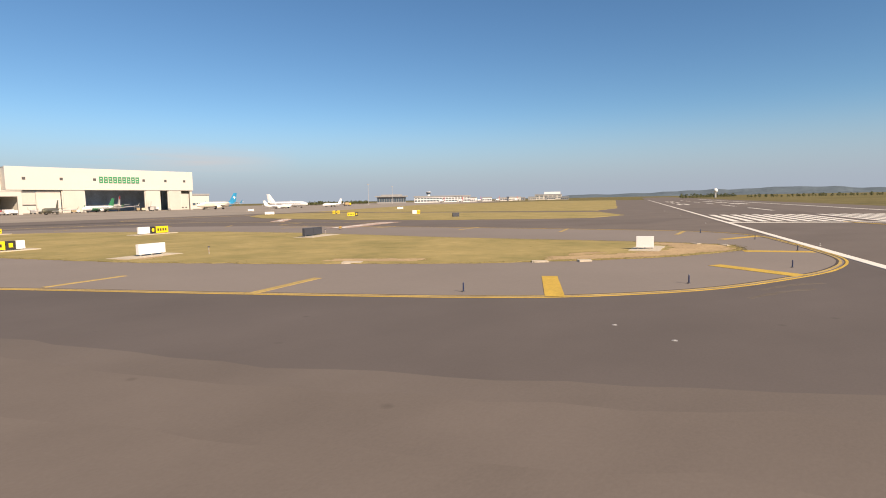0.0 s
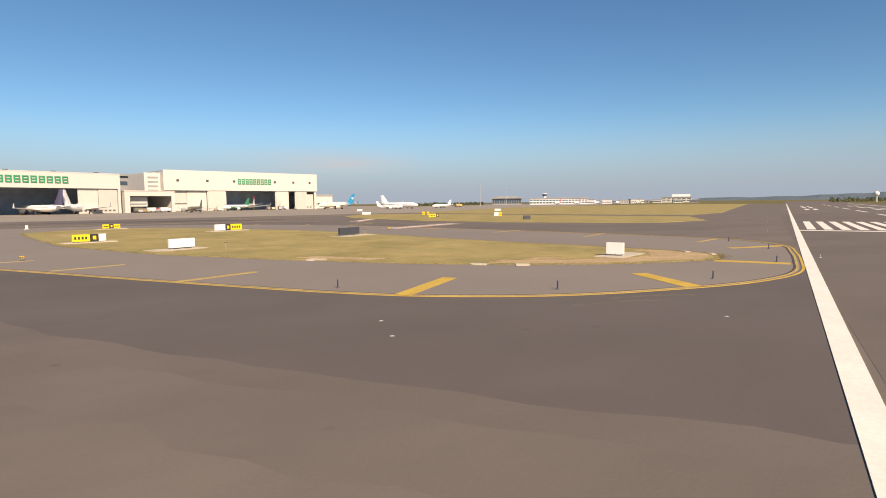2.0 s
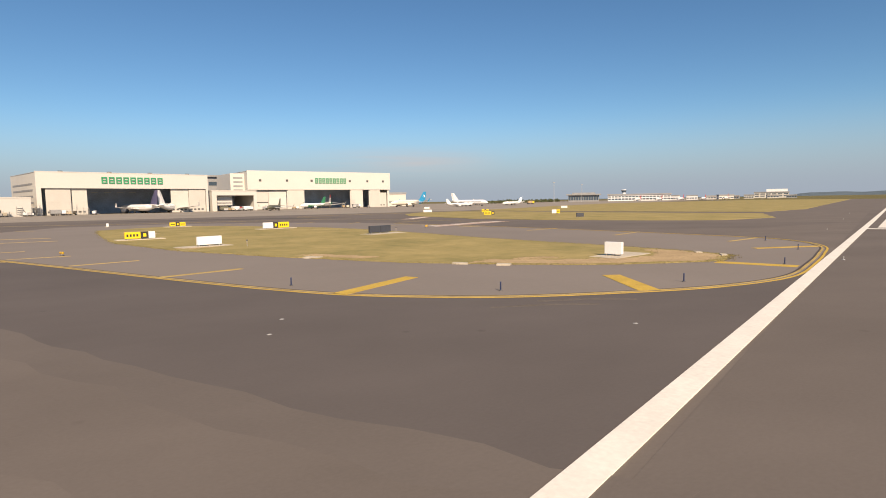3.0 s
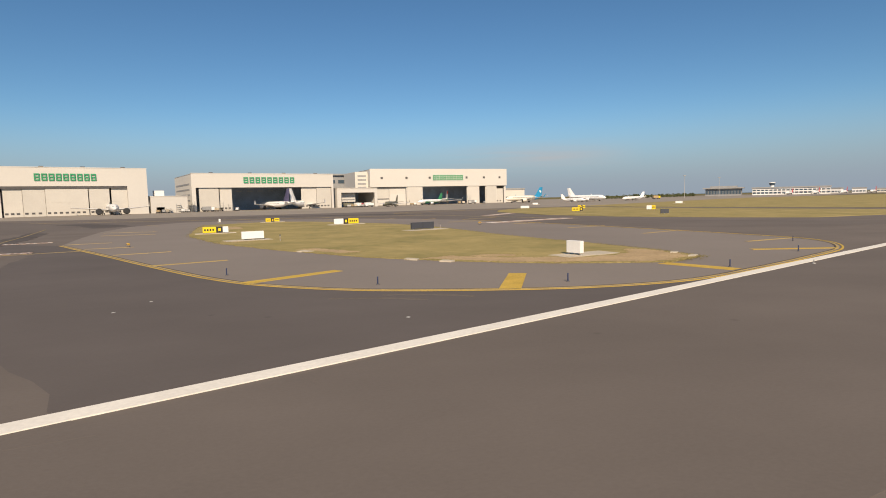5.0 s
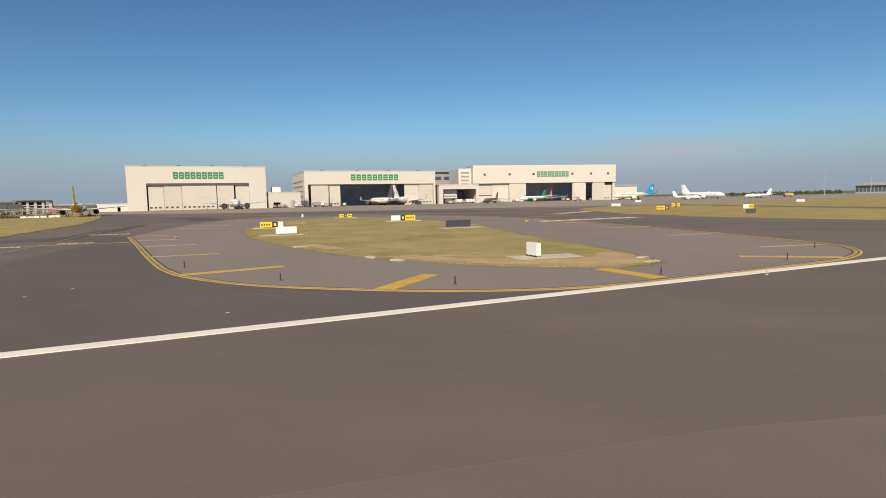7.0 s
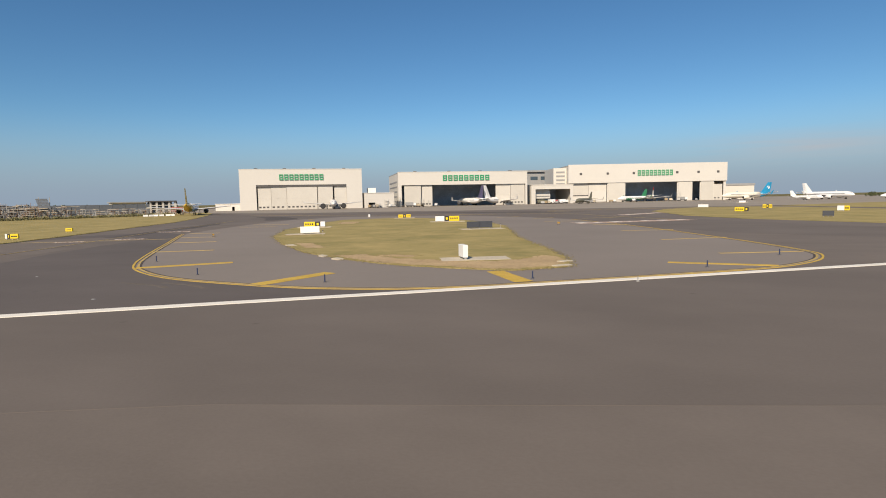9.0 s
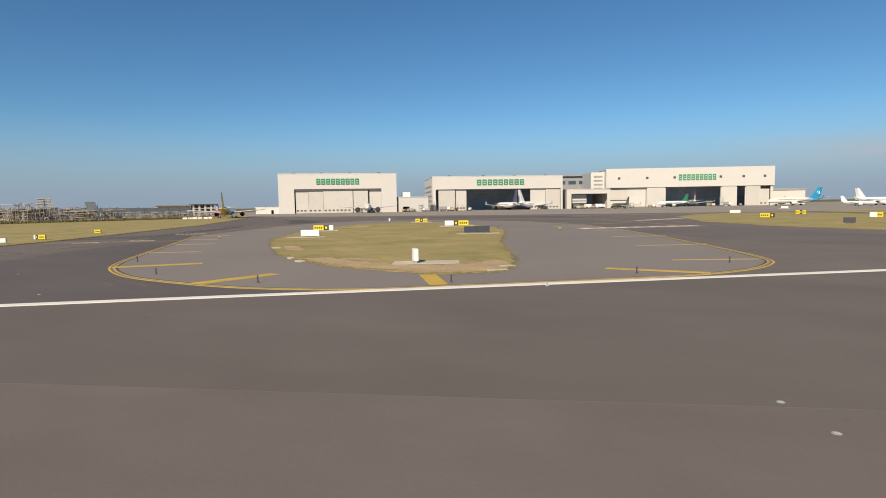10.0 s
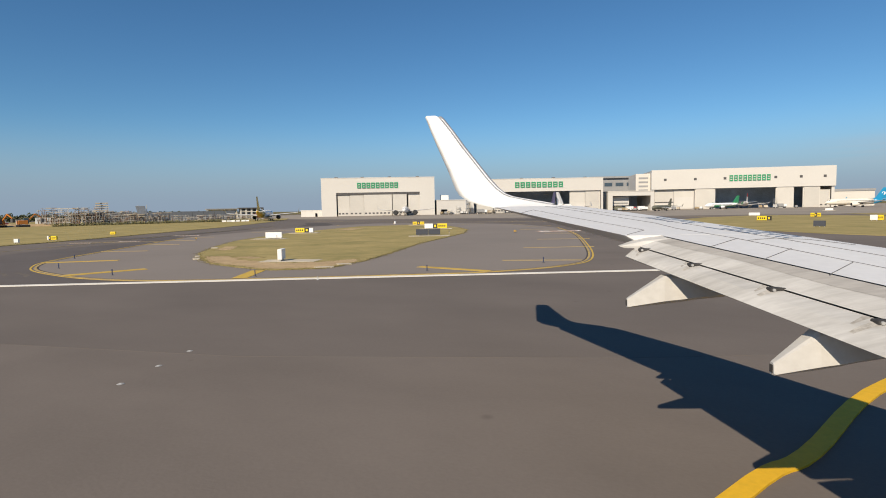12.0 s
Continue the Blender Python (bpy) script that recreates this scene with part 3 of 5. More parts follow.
ob, w = low_building((-136.4, 303.3), (-121.8, 314.9), 8.8, 20, "low cream link building with a dark doorway", (0.14, 0.36, 0.36))
part("roof_box", bm_box(3.6, 8.6, 6, 9, 9.2, 12.2, 0.1), SIGN_WHITE, ob)
m, w = facing((-85, 480), (-10, 520))
ob = thing("terminal_block", m, "grey flat-roofed office block far behind the hangars", "building")
part("body", bm_box(0, w, 0, 30, 0, 27), GREY_ROOF, ob)
for k in range(9):
    part("window_band", bm_box(1 + k * w / 9, (k + 0.8) * w / 9, -0.15, -0.02, 20, 23), GLASS_DARK, ob)
part("roof", bm_box(-2, w + 2, -2, 30, 27, 28.4), GREY_ROOF, ob)

# ---- parked airliners ----
def wing_plate(rx0, rx1, tx0, tx1, y0, y1, z0, z1, thick):
    """A thin tapered surface from a root chord to a tip chord."""
    rings = []
    for xa, xb, y, z, t in ((rx0, rx1, y0, z0, thick), (tx0, tx1, y1, z1, thick * 0.45)):
        c = xb - xa
        rings.append([(xa, y, z), (xa + 0.3 * c, y, z + t / 2), (xa + 0.7 * c, y, z + t / 2), (xb, y, z), (xb - 0.3 * c, y, z - t / 2), (xa + 0.25 * c, y, z - t / 2)])
    return bm_loft(rings)


def airliner(m, length, label, body=WHITE_METAL, tail=None, belly=None, engines=2, logo=None, engine_paint=None, fin_paint=None, fin_tip=None, winglet=None, pods=1.0, tall=1.0):
    """A parked airliner, nose towards +x, wheels on z = 0."""
    s = length / 37.0
    plane = thing("airliner", m, label, "aircraft")
    r, zc = 1.98 * s, 3.4 * s
    stations = [(-18.5, 0.06, 1.2), (-16.5, 0.35, 0.95), (-13, 0.72, 0.45), (-9, 0.97, 0.06), (-5, 1, 0), (10, 1, 0), (13.5, 0.97, -0.02), (15.8, 0.78, -0.16), (17.4, 0.47, -0.36), (18.3, 0.16, -0.5), (18.5, 0.02, -0.52)]
    def ring(x, k, up):
        return [(x * s, r * k * math.cos(a), zc + up * s + r * k * math.sin(a)) for a in [2 * math.pi * i / 18 for i in range(18)]]
    cut = 3 if tail else 0
    part("fuselage", bm_loft([ring(*q) for q in stations[cut:]]), body, plane, smooth=True)
    if cut:
        part("tail_cone", bm_loft([ring(*q) for q in stations[:cut + 1]]), tail, plane, smooth=True)
    part("windscreen", bm_loft([[(x * s, y * s, zc + z * s) for x, y, z in row] for row in (((15.9, -1.0, 0.75), (16.5, -0.85, 0.35), (16.5, 0.85, 0.35), (15.9, 1.0, 0.75)), ((16.3, -0.95, 1.0), (17.1, -0.75, 0.5), (17.1, 0.75, 0.5), (16.3, 0.95, 1.0)))]), GLASS_DARK, plane)
    if belly:
        part("belly_band", bm_loft([[(x * s, r * 1.012 * k * math.cos(a), zc + up * s + r * 1.012 * k * math.sin(a)) for a in [math.pi + math.pi * i / 10 for i in range(11)]] for x, k, up in stations[1:6]]), belly, plane)
    for side in (1, -1):
        part("wing", wing_plate(-2.5 * s, 5.2 * s, -5.2 * s, -3.6 * s, side * 1.5 * s, side * 17 * s, 2.5 * s, 3.9 * s, 0.75 * s), WING_GREY, plane)
        part("tailplane", wing_plate(-17.4 * s, -13.9 * s, -18.6 * s, -17.2 * s, side * 0.5 * s, side * 6.2 * s, 4.5 * s, 5.1 * s, 0.35 * s), body, plane)
        part("winglet", wing_plate(-5.2 * s, -3.7 * s, -6.0 * s, -5.4 * s, side * 17 * s, side * 17.6 * s, 3.9 * s, 6.2 * s, 0.2 * s), winglet or tail or body, plane)
        for e in range(engines // 2):
            y, x = side * (5.75 + 5.2 * e) * s, (4.6 - 2.8 * e) * s
            pod = part("engine", bm_loft([[(x + q * s, y + k * pods * s * math.cos(a), 1.75 * s + 0.25 * e + k * pods * s * math.sin(a)) for a in [2 * math.pi * i / 14 for i in range(14)]] for q, k in ((-2.4, 0.55), (-1.2, 0.85), (0.6, 1.08), (1.9, 1.02), (2.25, 0.92))]), engine_paint or body, plane, smooth=True)
            part("intake", bm_tube((x + 2.2 * s, y, 1.75 * s + 0.25 * e), (x + 2.29 * s, y, 1.75 * s + 0.25 * e), 0.84 * pods * s, sides=14), RUBBER, pod)
            part("pylon", bm_box(x - 1.5 * s, x + 1.2 * s, y - 0.12, y + 0.12, 2.4 * s, 3.0 * s), WING_GREY, plane)
    fin = part("fin", bm_loft([[(xa * s, -t * s, z * s), (xb * s, 0, z * s), (xa * s, t * s, z * s), (xc * s, 0, z * s)] for xa, xb, xc, z, t in ((-14, -10.5, -17.2, 5.1, 0.40), (-16.8, -15.4, -18.4, 11.6 * tall, 0.22))]), fin_paint or tail or body, plane)
    if fin_tip:
        part("fin_tip", bm_loft([[(xa * s, -t * s, z * s), (xb * s, 0, z * s), (xa * s, t * s, z * s), (xc * s, 0, z * s)] for xa, xb, xc, z, t in ((-16.0, -14.0, -18.1, 9.0, 0.31), (-16.8, -15.3, -18.5, 11.65, 0.24))]), fin_tip, fin)
    if logo:
        for side in (1, -1):
            part("fin_mark", bm_tube((-15.6 * s, side * 0.12 * s, 8.2 * s), (-15.6 * s, side * 0.26 * s, 8.2 * s), 1.05 * s, sides=14), logo, fin)
    for x, y in ((12.6, 0), (-1.2, 3.7), (-1.2, -3.7)):
        leg = part("landing_gear", bm_tube((x * s, y * s, 0.5 * s), (x * s, y * s, 2.3 * s), 0.12 * s), STEEL, plane)
        for d in (-0.42, 0.42):
            part("wheel", bm_tube((x * s, (y + d - 0.15) * s, 0.52 * s), (x * s, (y + d + 0.15) * s, 0.52 * s), 0.52 * s, sides=14), RUBBER, leg)
    for side in (1, -1):
        part("window_line", bm_box(-9 * s, 13 * s, side * r * 1.0 - 0.02, side * r * 1.0 + 0.02, zc + 0.32 * s, zc + 0.55 * s), GLASS_DARK, plane)
    return plane


TAIL_BLUE = surface("blue_tail_paint", (0.015, 0.25, 0.46), 0.35, 0.08, (0.1, 1))
TAIL_GREEN = surface("green_tail_paint", (0.03, 0.22, 0.10), 0.4, 0.15, (0.1, 1))
TAIL_RED = surface("red_tail_paint", (0.50, 0.06, 0.07), 0.4, 0.15, (0.1, 1))
TAIL_GOLD = surface("gold_tail_paint", (0.62, 0.40, 0.05), 0.4, 0.15, (0.1, 1))
TAIL_VIOLET = surface("dark_violet_tail_paint", (0.09, 0.085, 0.16), 0.4, 0.15, (0.1, 1))
TAIL_SLATE = surface("slate_tail_paint", (0.09, 0.10, 0.12), 0.4, 0.15, (0.1, 1))
CREAM_PAINT = surface("cream_aircraft_paint", (0.80, 0.74, 0.62), 0.4, 0.05, (0.1, 1))
OLIVE = surface("dark_olive_paint", (0.16, 0.155, 0.11), 0.5, 0.2, (0.1, 1))


def parked(x, y, heading):
    return pose(x, y, 0.02, 0, 0, heading)


airliner(parked(-146.0, 282.5, -59), 37, "pale grey twin-engine airliner parked nose-out before the shut hangar", body=WING_GREY, engine_paint=RUBBER, fin_paint=TAIL_SLATE, pods=1.45)
airliner(parked(-139.5, 166.5, 127), 31, "white airliner with a gold tail parked beside the apron", tail=TAIL_GOLD, engine_paint=RUBBER)
airliner(parked(-82.5, 349.0, 135), 34, "white airliner with a dark violet fin half inside the open hangar", fin_paint=TAIL_VIOLET, engine_paint=TAIL_SLATE, pods=1.5, tall=1.18)
airliner(parked(-65.6, 358.7, 70), 36, "all-white airliner parked nose-in in the open hangar", tall=1.12)
airliner(parked(18.1, 416.2, 225), 28, "white airliner with a dark green fin before the large hangar", belly=TAIL_GREEN, winglet=TAIL_GREEN, fin_paint=TAIL_GREEN)
airliner(parked(29.9, 451.6, 100), 33, "white airliner with a red-tipped fin inside the bay", fin_tip=TAIL_RED)
airliner(parked(-10, 349, 250), 23, "small dark olive aircraft parked beside the large hangar", body=OLIVE, tail=OLIVE)
airliner(parked(91, 421, 207), 37, "cream airliner with a blue tail and round white emblem", body=CREAM_PAINT, tail=TAIL_BLUE, logo=WHITE_METAL)
airliner(parked(126, 381, -50), 31, "all-white four-engine airliner parked on the far apron", engines=4)
airliner(parked(110, 360, -35), 17, "all-white airliner parked in front of a larger one")
airliner(parked(160, 380, 195), 19, "white airliner with dark engines parked far off", engine_paint=OLIVE)


# ---- airfield signs and lights ----
def sign(x, y, turn, panels, h=1.0, label="", pad=True):
    """An airfield sign: panels of (width, material, marks) side by side on short legs."""
    w = sum(p[0] for p in panels)
    ob = thing("airfield_sign", pose(x, y, 0.06, 0, 0, turn), label, "sign")
    if pad:
        part("footing", bm_box(-w / 2 - 0.9, w / 2 + 0.9, -0.9, 0.9, -0.05, 0.06, 0.02), PAD, ob)
    a = -w / 2
    for width, material, marks in panels:
        face = part("panel", bm_box(a + 0.02, a + width - 0.02, -0.16, 0.16, 0.13, 0.13 + h, 0.02), material, ob)
        for u, v, du, dv, ink in marks:
            part("bar", bm_box(a + u * width, a + (u + du) * width, -0.185, -0.163, 0.13 + v * h, 0.13 + (v + dv) * h), ink, face)
        a += width
    for u in (-0.4, 0.0, 0.4):
        part("leg", bm_box(u * w - 0.05, u * w + 0.05, -0.06, 0.06, 0.0, 0.15), STEEL, ob)
    return ob


BARS_BLACK = [(0.12 + 0.2 * i, 0.32, 0.11, 0.36, SIGN_BLACK) for i in range(4)]
BAR_THIN = [(0.15, 0.4, 0.7, 0.2, SIGN_BLACK)]
BAR_YELLOW = [(0.3, 0.25, 0.4, 0.5, SIGN_YELLOW)]
sign(-27.9, 73.2, 22, [(1.65, SIGN_YELLOW, BARS_BLACK), (0.78, SIGN_BLACK, BAR_YELLOW), (0.72, SIGN_WHITE, [])], 0.74, "yellow and black taxiway sign with a white end")
sign(-29.5, 112, 24, [(1.02, SIGN_YELLOW, BAR_THIN), (0.66, SIGN_BLACK, BAR_YELLOW), (1.02, SIGN_YELLOW, BAR_THIN)], 0.66, "yellow and black taxiway direction sign on grass")
sign(-12.8, 91.5, 24, [(1.6, SIGN_WHITE, []), (0.8, SIGN_BLACK, BAR_YELLOW), (1.8, SIGN_YELLOW, BARS_BLACK)], 0.85, "long white, black and yellow taxiway sign")
sign(-19.2, 58.2, 28, [(2.3, SIGN_WHITE, [])], 0.76, "blank white back of a taxiway sign", False)
sign(-1.0, 69.3, 31, [(1.7, BOX_DARK, []), (1.7, BOX_DARK, [])], 0.8, "dark backed taxiway sign on a concrete pad", False)
sign(7.5, 33.8, -58, [(1.2, SIGN_WHITE, [])], 0.78, "white back of a taxiway sign on a concrete pad", False)
sign(40, 134, -20, [(1.9, SIGN_YELLOW, BARS_BLACK), (0.8, SIGN_BLACK, BAR_YELLOW)], 0.85, "yellow and black taxiway sign on the far grass strip", False)
sign(51, 164, -20, [(0.9, SIGN_YELLOW, BARS_BLACK), (0.5, SIGN_BLACK, BAR_YELLOW), (0.8, SIGN_YELLOW, BARS_BLACK)], 0.9, "small yellow taxiway sign on the far grass strip", False)
sign(58, 132, -25, [(1.2, SIGN_WHITE, []), (0.9, SIGN_YELLOW, BARS_BLACK)], 0.95, "white and yellow taxiway sign on the far grass strip", False)
sign(46.8, 102, -15, [(1.55, BOX_DARK, [])], 0.8, "dark backed taxiway sign on the far grass strip", False)
sign(38, 184, -20, [(2.9, SIGN_WHITE, [])], 0.8, "white sign back at the tip of the far grass strip", False)
sign(64, 276, -20, [(2.7, SIGN_WHITE, [])], 0.8, "long white sign back on the far apron edge")
sign(106, 211, -35, [(2.6, SIGN_WHITE, [])], 0.8, "white sign back on the wide grass field")
sign(-63, 61, 25, [(1.0, SIGN_YELLOW, BAR_THIN)], 0.5, "small yellow taxiway sign on the grass verge", False)
sign(-53.3, 46.5, 30, [(0.26, SIGN_WHITE, []), (0.27, SIGN_BLACK, BAR_YELLOW), (0.9, SIGN_YELLOW, BAR_THIN)], 0.56, "yellow and black taxiway sign on the grass verge", False)
sign(-50.0, 40.5, 30, [(0.65, SIGN_WHITE, [])], 0.5, "white sign back on the grass verge", False)


def edge_marker(x, y):
    """A blue taxiway edge marker: a base, a slim body, a cap."""
    ob = thing("edge_marker", pose(x, y, 0.008), "slim dark blue taxiway edge marker on asphalt", "marker", "edge markers round the shoulder")
    part("base", bm_tube((0, 0, 0), (0, 0, 0.04), 0.09, 0.07, 10), DARK_TRIM, ob)
    part("body", bm_tube((0, 0, 0.04), (0, 0, 0.36), 0.031, 0.028, 10), BLUE_POST, ob)
    part("cap", bm_tube((0, 0, 0.36), (0, 0, 0.39), 0.038, 0.022, 10), BLUE_POST, ob)
    return ob


post = edge_marker(-13.0, 29.4)
for x, y in ((-4.7, 24.2), (3.8, 23.2), (13.2, 26.2), (21.4, 32.2), (26.3, 39.3)):
    copy_thing(post, pose(x, y, 0.008))


def taxi_light(x, y):
    ob = thing("taxiway_light", pose(x, y, 0.01) @ Matrix.Scale(0.78, 4), "squat yellow taxiway guard light on a stand", "light", "yellow guard lights")
    part("base", bm_box(-0.2, 0.2, -0.15, 0.15, 0, 0.08, 0.02), DARK_TRIM, ob)
    part("stand", bm_tube((0, 0, 0.08), (0, 0, 0.28), 0.03), STEEL, ob)
    part("housing", bm_box(-0.25, 0.25, -0.11, 0.11, 0.24, 0.52, 0.04), LIGHT_YELLOW, ob)
    for side in (-0.12, 0.12):
        part("lens", bm_tube((side, -0.14, 0.38), (side, -0.105, 0.38), 0.085, sides=12), DARK_TRIM, ob)
    return ob


lamp = taxi_light(7.8, 79.5)
copy_thing(lamp, pose(-29.6, 53.6, 0.01, 0, 0, -20) @ Matrix.Scale(0.78, 4))


def wind_marker(x, y):
    ob = thing("striped_pole", pose(x, y, 0.05), "short red and white striped pole on grass", "pole", "striped poles")
    for k in range(3):
        part("band", bm_tube((0, 0, k * 0.17), (0, 0, k * 0.17 + 0.17), 0.03), RED_PAINT if k % 2 else STEEL, ob)
    part("top_plate", bm_box(-0.08, 0.08, -0.02, 0.02, 0.51, 0.62, 0.01), DARK_TRIM, ob)
    return ob


pole = wind_marker(-15.8, 55.5)
copy_thing(pole, pose(1.4, 71, 0.05))


def runway_light(x, y):
    ob = thing("edge_light", pose(x, y, 0.01) @ Matrix.Scale(0.75, 4), "low grey runway edge light on a short stem", "light", "runway edge lights")
    part("base", bm_tube((0, 0, 0), (0, 0, 0.04), 0.12, 0.09, 12), STEEL, ob)
    part("stem", bm_tube((0, 0, 0.04), (0, 0, 0.16), 0.025), STEEL, ob)
    part("head", bm_tube((0, 0, 0.16), (0, 0, 0.27), 0.045, 0.03, 12), STEEL, ob)
    return ob


lamp = runway_light(17.9, 26.4)
for x, y in ((44, 47.5), (70, 65), (96, 83)):
    copy_thing(lamp, pose(x, y, 0.01) @ Matrix.Scale(0.75, 4))
for x, y in ((25.3, 13.2), (25.9, 11.9), (26.5, 10.6), (-3.4, 17.0), (-13.6, 21.8), (-14.0, 19.7)):
    ob = thing("inset_light", pose(x, y, 0.004) @ Matrix.Scale(0.7, 4), "flush steel runway light with scuffed glass", "light", "flush runway lights")
    part("rim", bm_tube((0, 0, 0), (0, 0, 0.012), 0.12, 0.10, 14), GREY_ROOF, ob)
    part("lens", bm_box(-0.07, 0.07, -0.035, 0.035, 0.012, 0.022, 0.004), TUBE, ob)

ob = thing("marker_post", pose(-43, 122, 0.05), "short white marker post on the grass", "marker")
part("base", bm_box(-0.35, 0.35, -0.35, 0.35, -0.05, 0.06, 0.02), PAD, ob)
part("post", bm_box(-0.2, 0.2, -0.15, 0.15, 0.06, 0.65, 0.05), SIGN_WHITE, ob)
part("cap", bm_box(-0.23, 0.23, -0.18, 0.18, 0.651, 0.72, 0.03), GREY_ROOF, ob)

# ---- left wing of the taxiing airliner, as it stands late in its turn ----
WING_AT = pose(38.862, 3.706, 0, 0, 0, 22.758)
wing = thing("airliner_wing", WING_AT, "white and grey airliner wing with upswept winglet and lowered flaps", "wing")


def top_z(y):
    return 3.907 - (12.68 - y) * 0.1255


def lead(y):
    return np.interp(y, (0.6, 7.56, 8.50, 9.63, 11.47, 12.49), (9.0, 4.69, 4.07, 3.37, 1.99, 1.19))


def rear(y):
    """The rear edge of the fixed wing: ailerons outboard, flap slot inboard."""
    return 6.151 - 0.5422 * y if y > 8.29 else 6.048 - 0.4717 * y


def section(y, xa, xb, z, up=(0, 0, 1), thick=0.12):
    """One rib from rear edge xa to nose xb, bulging along up and against it."""
    c, n = xb - xa, Vector(up)
    curve = ((0.0, 0.0), (0.25, 0.10), (0.55, 0.17), (0.8, 0.14), (0.94, 0.05), (1.0, -0.08), (0.94, -0.3), (0.75, -0.55), (0.45, -0.58), (0.2, -0.3))
    return [Vector((xa + u * c, y, z)) + n * (v * thick * c) for u, v in curve]


def skin(x, y):
    """Height of the nearly flat upper skin, rolling over at the leading edge."""
    return top_z(y) - 0.022 + np.interp(lead(y) - x, (0.0, 0.03, 0.10, 0.26, 0.6, 1.2, 9.0), (-0.13, -0.075, -0.03, 0.0, 0.018, 0.026, 0.0)) * np.interp(y, (8.0, 12.1), (1.0, 0.3))


def rib(y):
    nose, tail = lead(y), rear(y)
    c = nose - tail
    top = [(tail, y, skin(tail, y))] + [(nose - d, y, skin(nose - d, y)) for d in (1.2, 0.6, 0.26, 0.10, 0.03, 0.0)]
    low = [(nose - u * c, y, top_z(y) - h) for u, h in ((0.05, 0.29), (0.25, 0.39), (0.6, 0.37), (0.85, 0.22))]
    low = [(x, q, top_z(y) + (z - top_z(y)) * np.interp(y, (8.0, 12.1), (1.0, 0.5))) for x, q, z in low]
    return top + low


part("wing_box", bm_loft([rib(y) for y in (0.6, 2.5, 4.5, 6.5, 8.28)]), WING_GREY, wing)
part("outer_wing", bm_loft([rib(y) for y in (8.3, 9.2, 10.2, 11.2, 12.05)]), WING_GREY, wing)
TIP = [(12.06, -0.39, 1.52, 3.785, 4), (12.4, -0.44, 1.22, 3.81, 10), (12.55, -0.66, 0.90, 3.85, 18), (12.72, -0.96, 0.42, 3.945, 36), (12.85, -1.10, 0.02, 4.03, 52), (12.93, -1.20, -0.15, 4.10, 62), (13.02, -1.295, -0.33, 4.24, 70), (13.12, -1.385, -0.53, 4.46, 74), (13.24, -1.50, -0.73, 4.72, 76), (13.35, -1.737, -1.14, 5.25, 77), (13.42, -1.905, -1.415, 5.64, 77), (13.475, -2.01, -1.63, 5.92, 77), (13.497, -2.055, -1.72, 6.02, 77), (13.5, -2.03, -1.80, 6.055, 77)]
part("winglet", bm_loft([section(y, a, b, z, (0, -math.sin(radians(q)), math.cos(radians(q))), 0.07) for y, a, b, z, q in TIP]), WHITE_METAL, wing, "bright white upswept winglet", smooth=True)
# a grey strip along the winglet's nose, coloured as its shaded side
nose_rings = []
for y, a, b, z, q in TIP[2:-1]:
    n = Vector((0, -math.sin(radians(q)), math.cos(radians(q))))
    c = Vector((b + 0.03, y, z)) - n * 0.006 * (b - a)
    nose_rings.append([c + Vector((0.055 * math.cos(t), 0, 0)) + n * (0.036 * math.sin(t)) for t in [2 * math.pi * i / 8 for i in range(8)]])
part("leading_edge", bm_loft(nose_rings), EDGE_SHADE_GREY, wing, "leading edge strip coloured grey as if shaded", smooth=True)


def strip_between(f, g, ys, drop_f, drop_g, thick):
    """A thin panel between two lines across the wing."""
    rings = []
    for y in ys:
        a, b = f(y), g(y)
        za, zb = top_z(y) + drop_f, top_z(y) + drop_g
        rings.append([(a, y, za), ((a + b) / 2, y, (za + zb) / 2 + 0.018), (b, y, zb), (b, y, zb - thick), (a + 0.1 * (b - a), y, za - thick * 0.3)])
    return bm_loft(rings)


def flap_mid(y):
    """The rear edge of the main flap, with a longer end outboard."""
    return np.interp(y, (8.09, 8.11, 8.16, 8.46), (5.042 - 0.4014 * 8.09, 1.53, 1.52, 1.74)) if y > 8.085 else 5.042 - 0.4014 * y


def flap_rear(y):
    return 4.153 - 0.3217 * y if y < 8.0 else 1.59 + (y - 8.0) * 0.9


# black strips under the flap gaps put the slots' shade into colour
part("slot_shade_strip", strip_between(lambda y: rear(y) - 0.024, lambda y: rear(y) + 0.27, (0.6, 4.5, 8.2), -0.08, -0.08, 0.045), SEAM, wing, "black strip as the shaded slot ahead of the flap")
part("main_flap", strip_between(flap_mid, lambda y: rear(min(y, 8.28)) - 0.012, (0.6, 2.5, 4.5, 6.5, 8.08, 8.11, 8.16, 8.46), -0.12, -0.010, 0.09), FLAP_GREY, wing, "streaked grey main flap")
part("slot_shade_strip", strip_between(lambda y: 5.042 - 0.4014 * y - 0.026, lambda y: 5.042 - 0.4014 * y + 0.18, (0.6, 4.5, 8.06), -0.178, -0.168, 0.045), SEAM, wing, "black strip as the shaded slot between the flaps")
for ys in ((0.6, 2.5, 4.33), (4.42, 6.2, 7.98, 8.17)):
    part("aft_flap", strip_between(flap_rear, lambda y: 5.042 - 0.4014 * y - 0.008, ys, -0.235, -0.134, 0.07), FLAP_GREY, wing, "streaked grey aft flap")
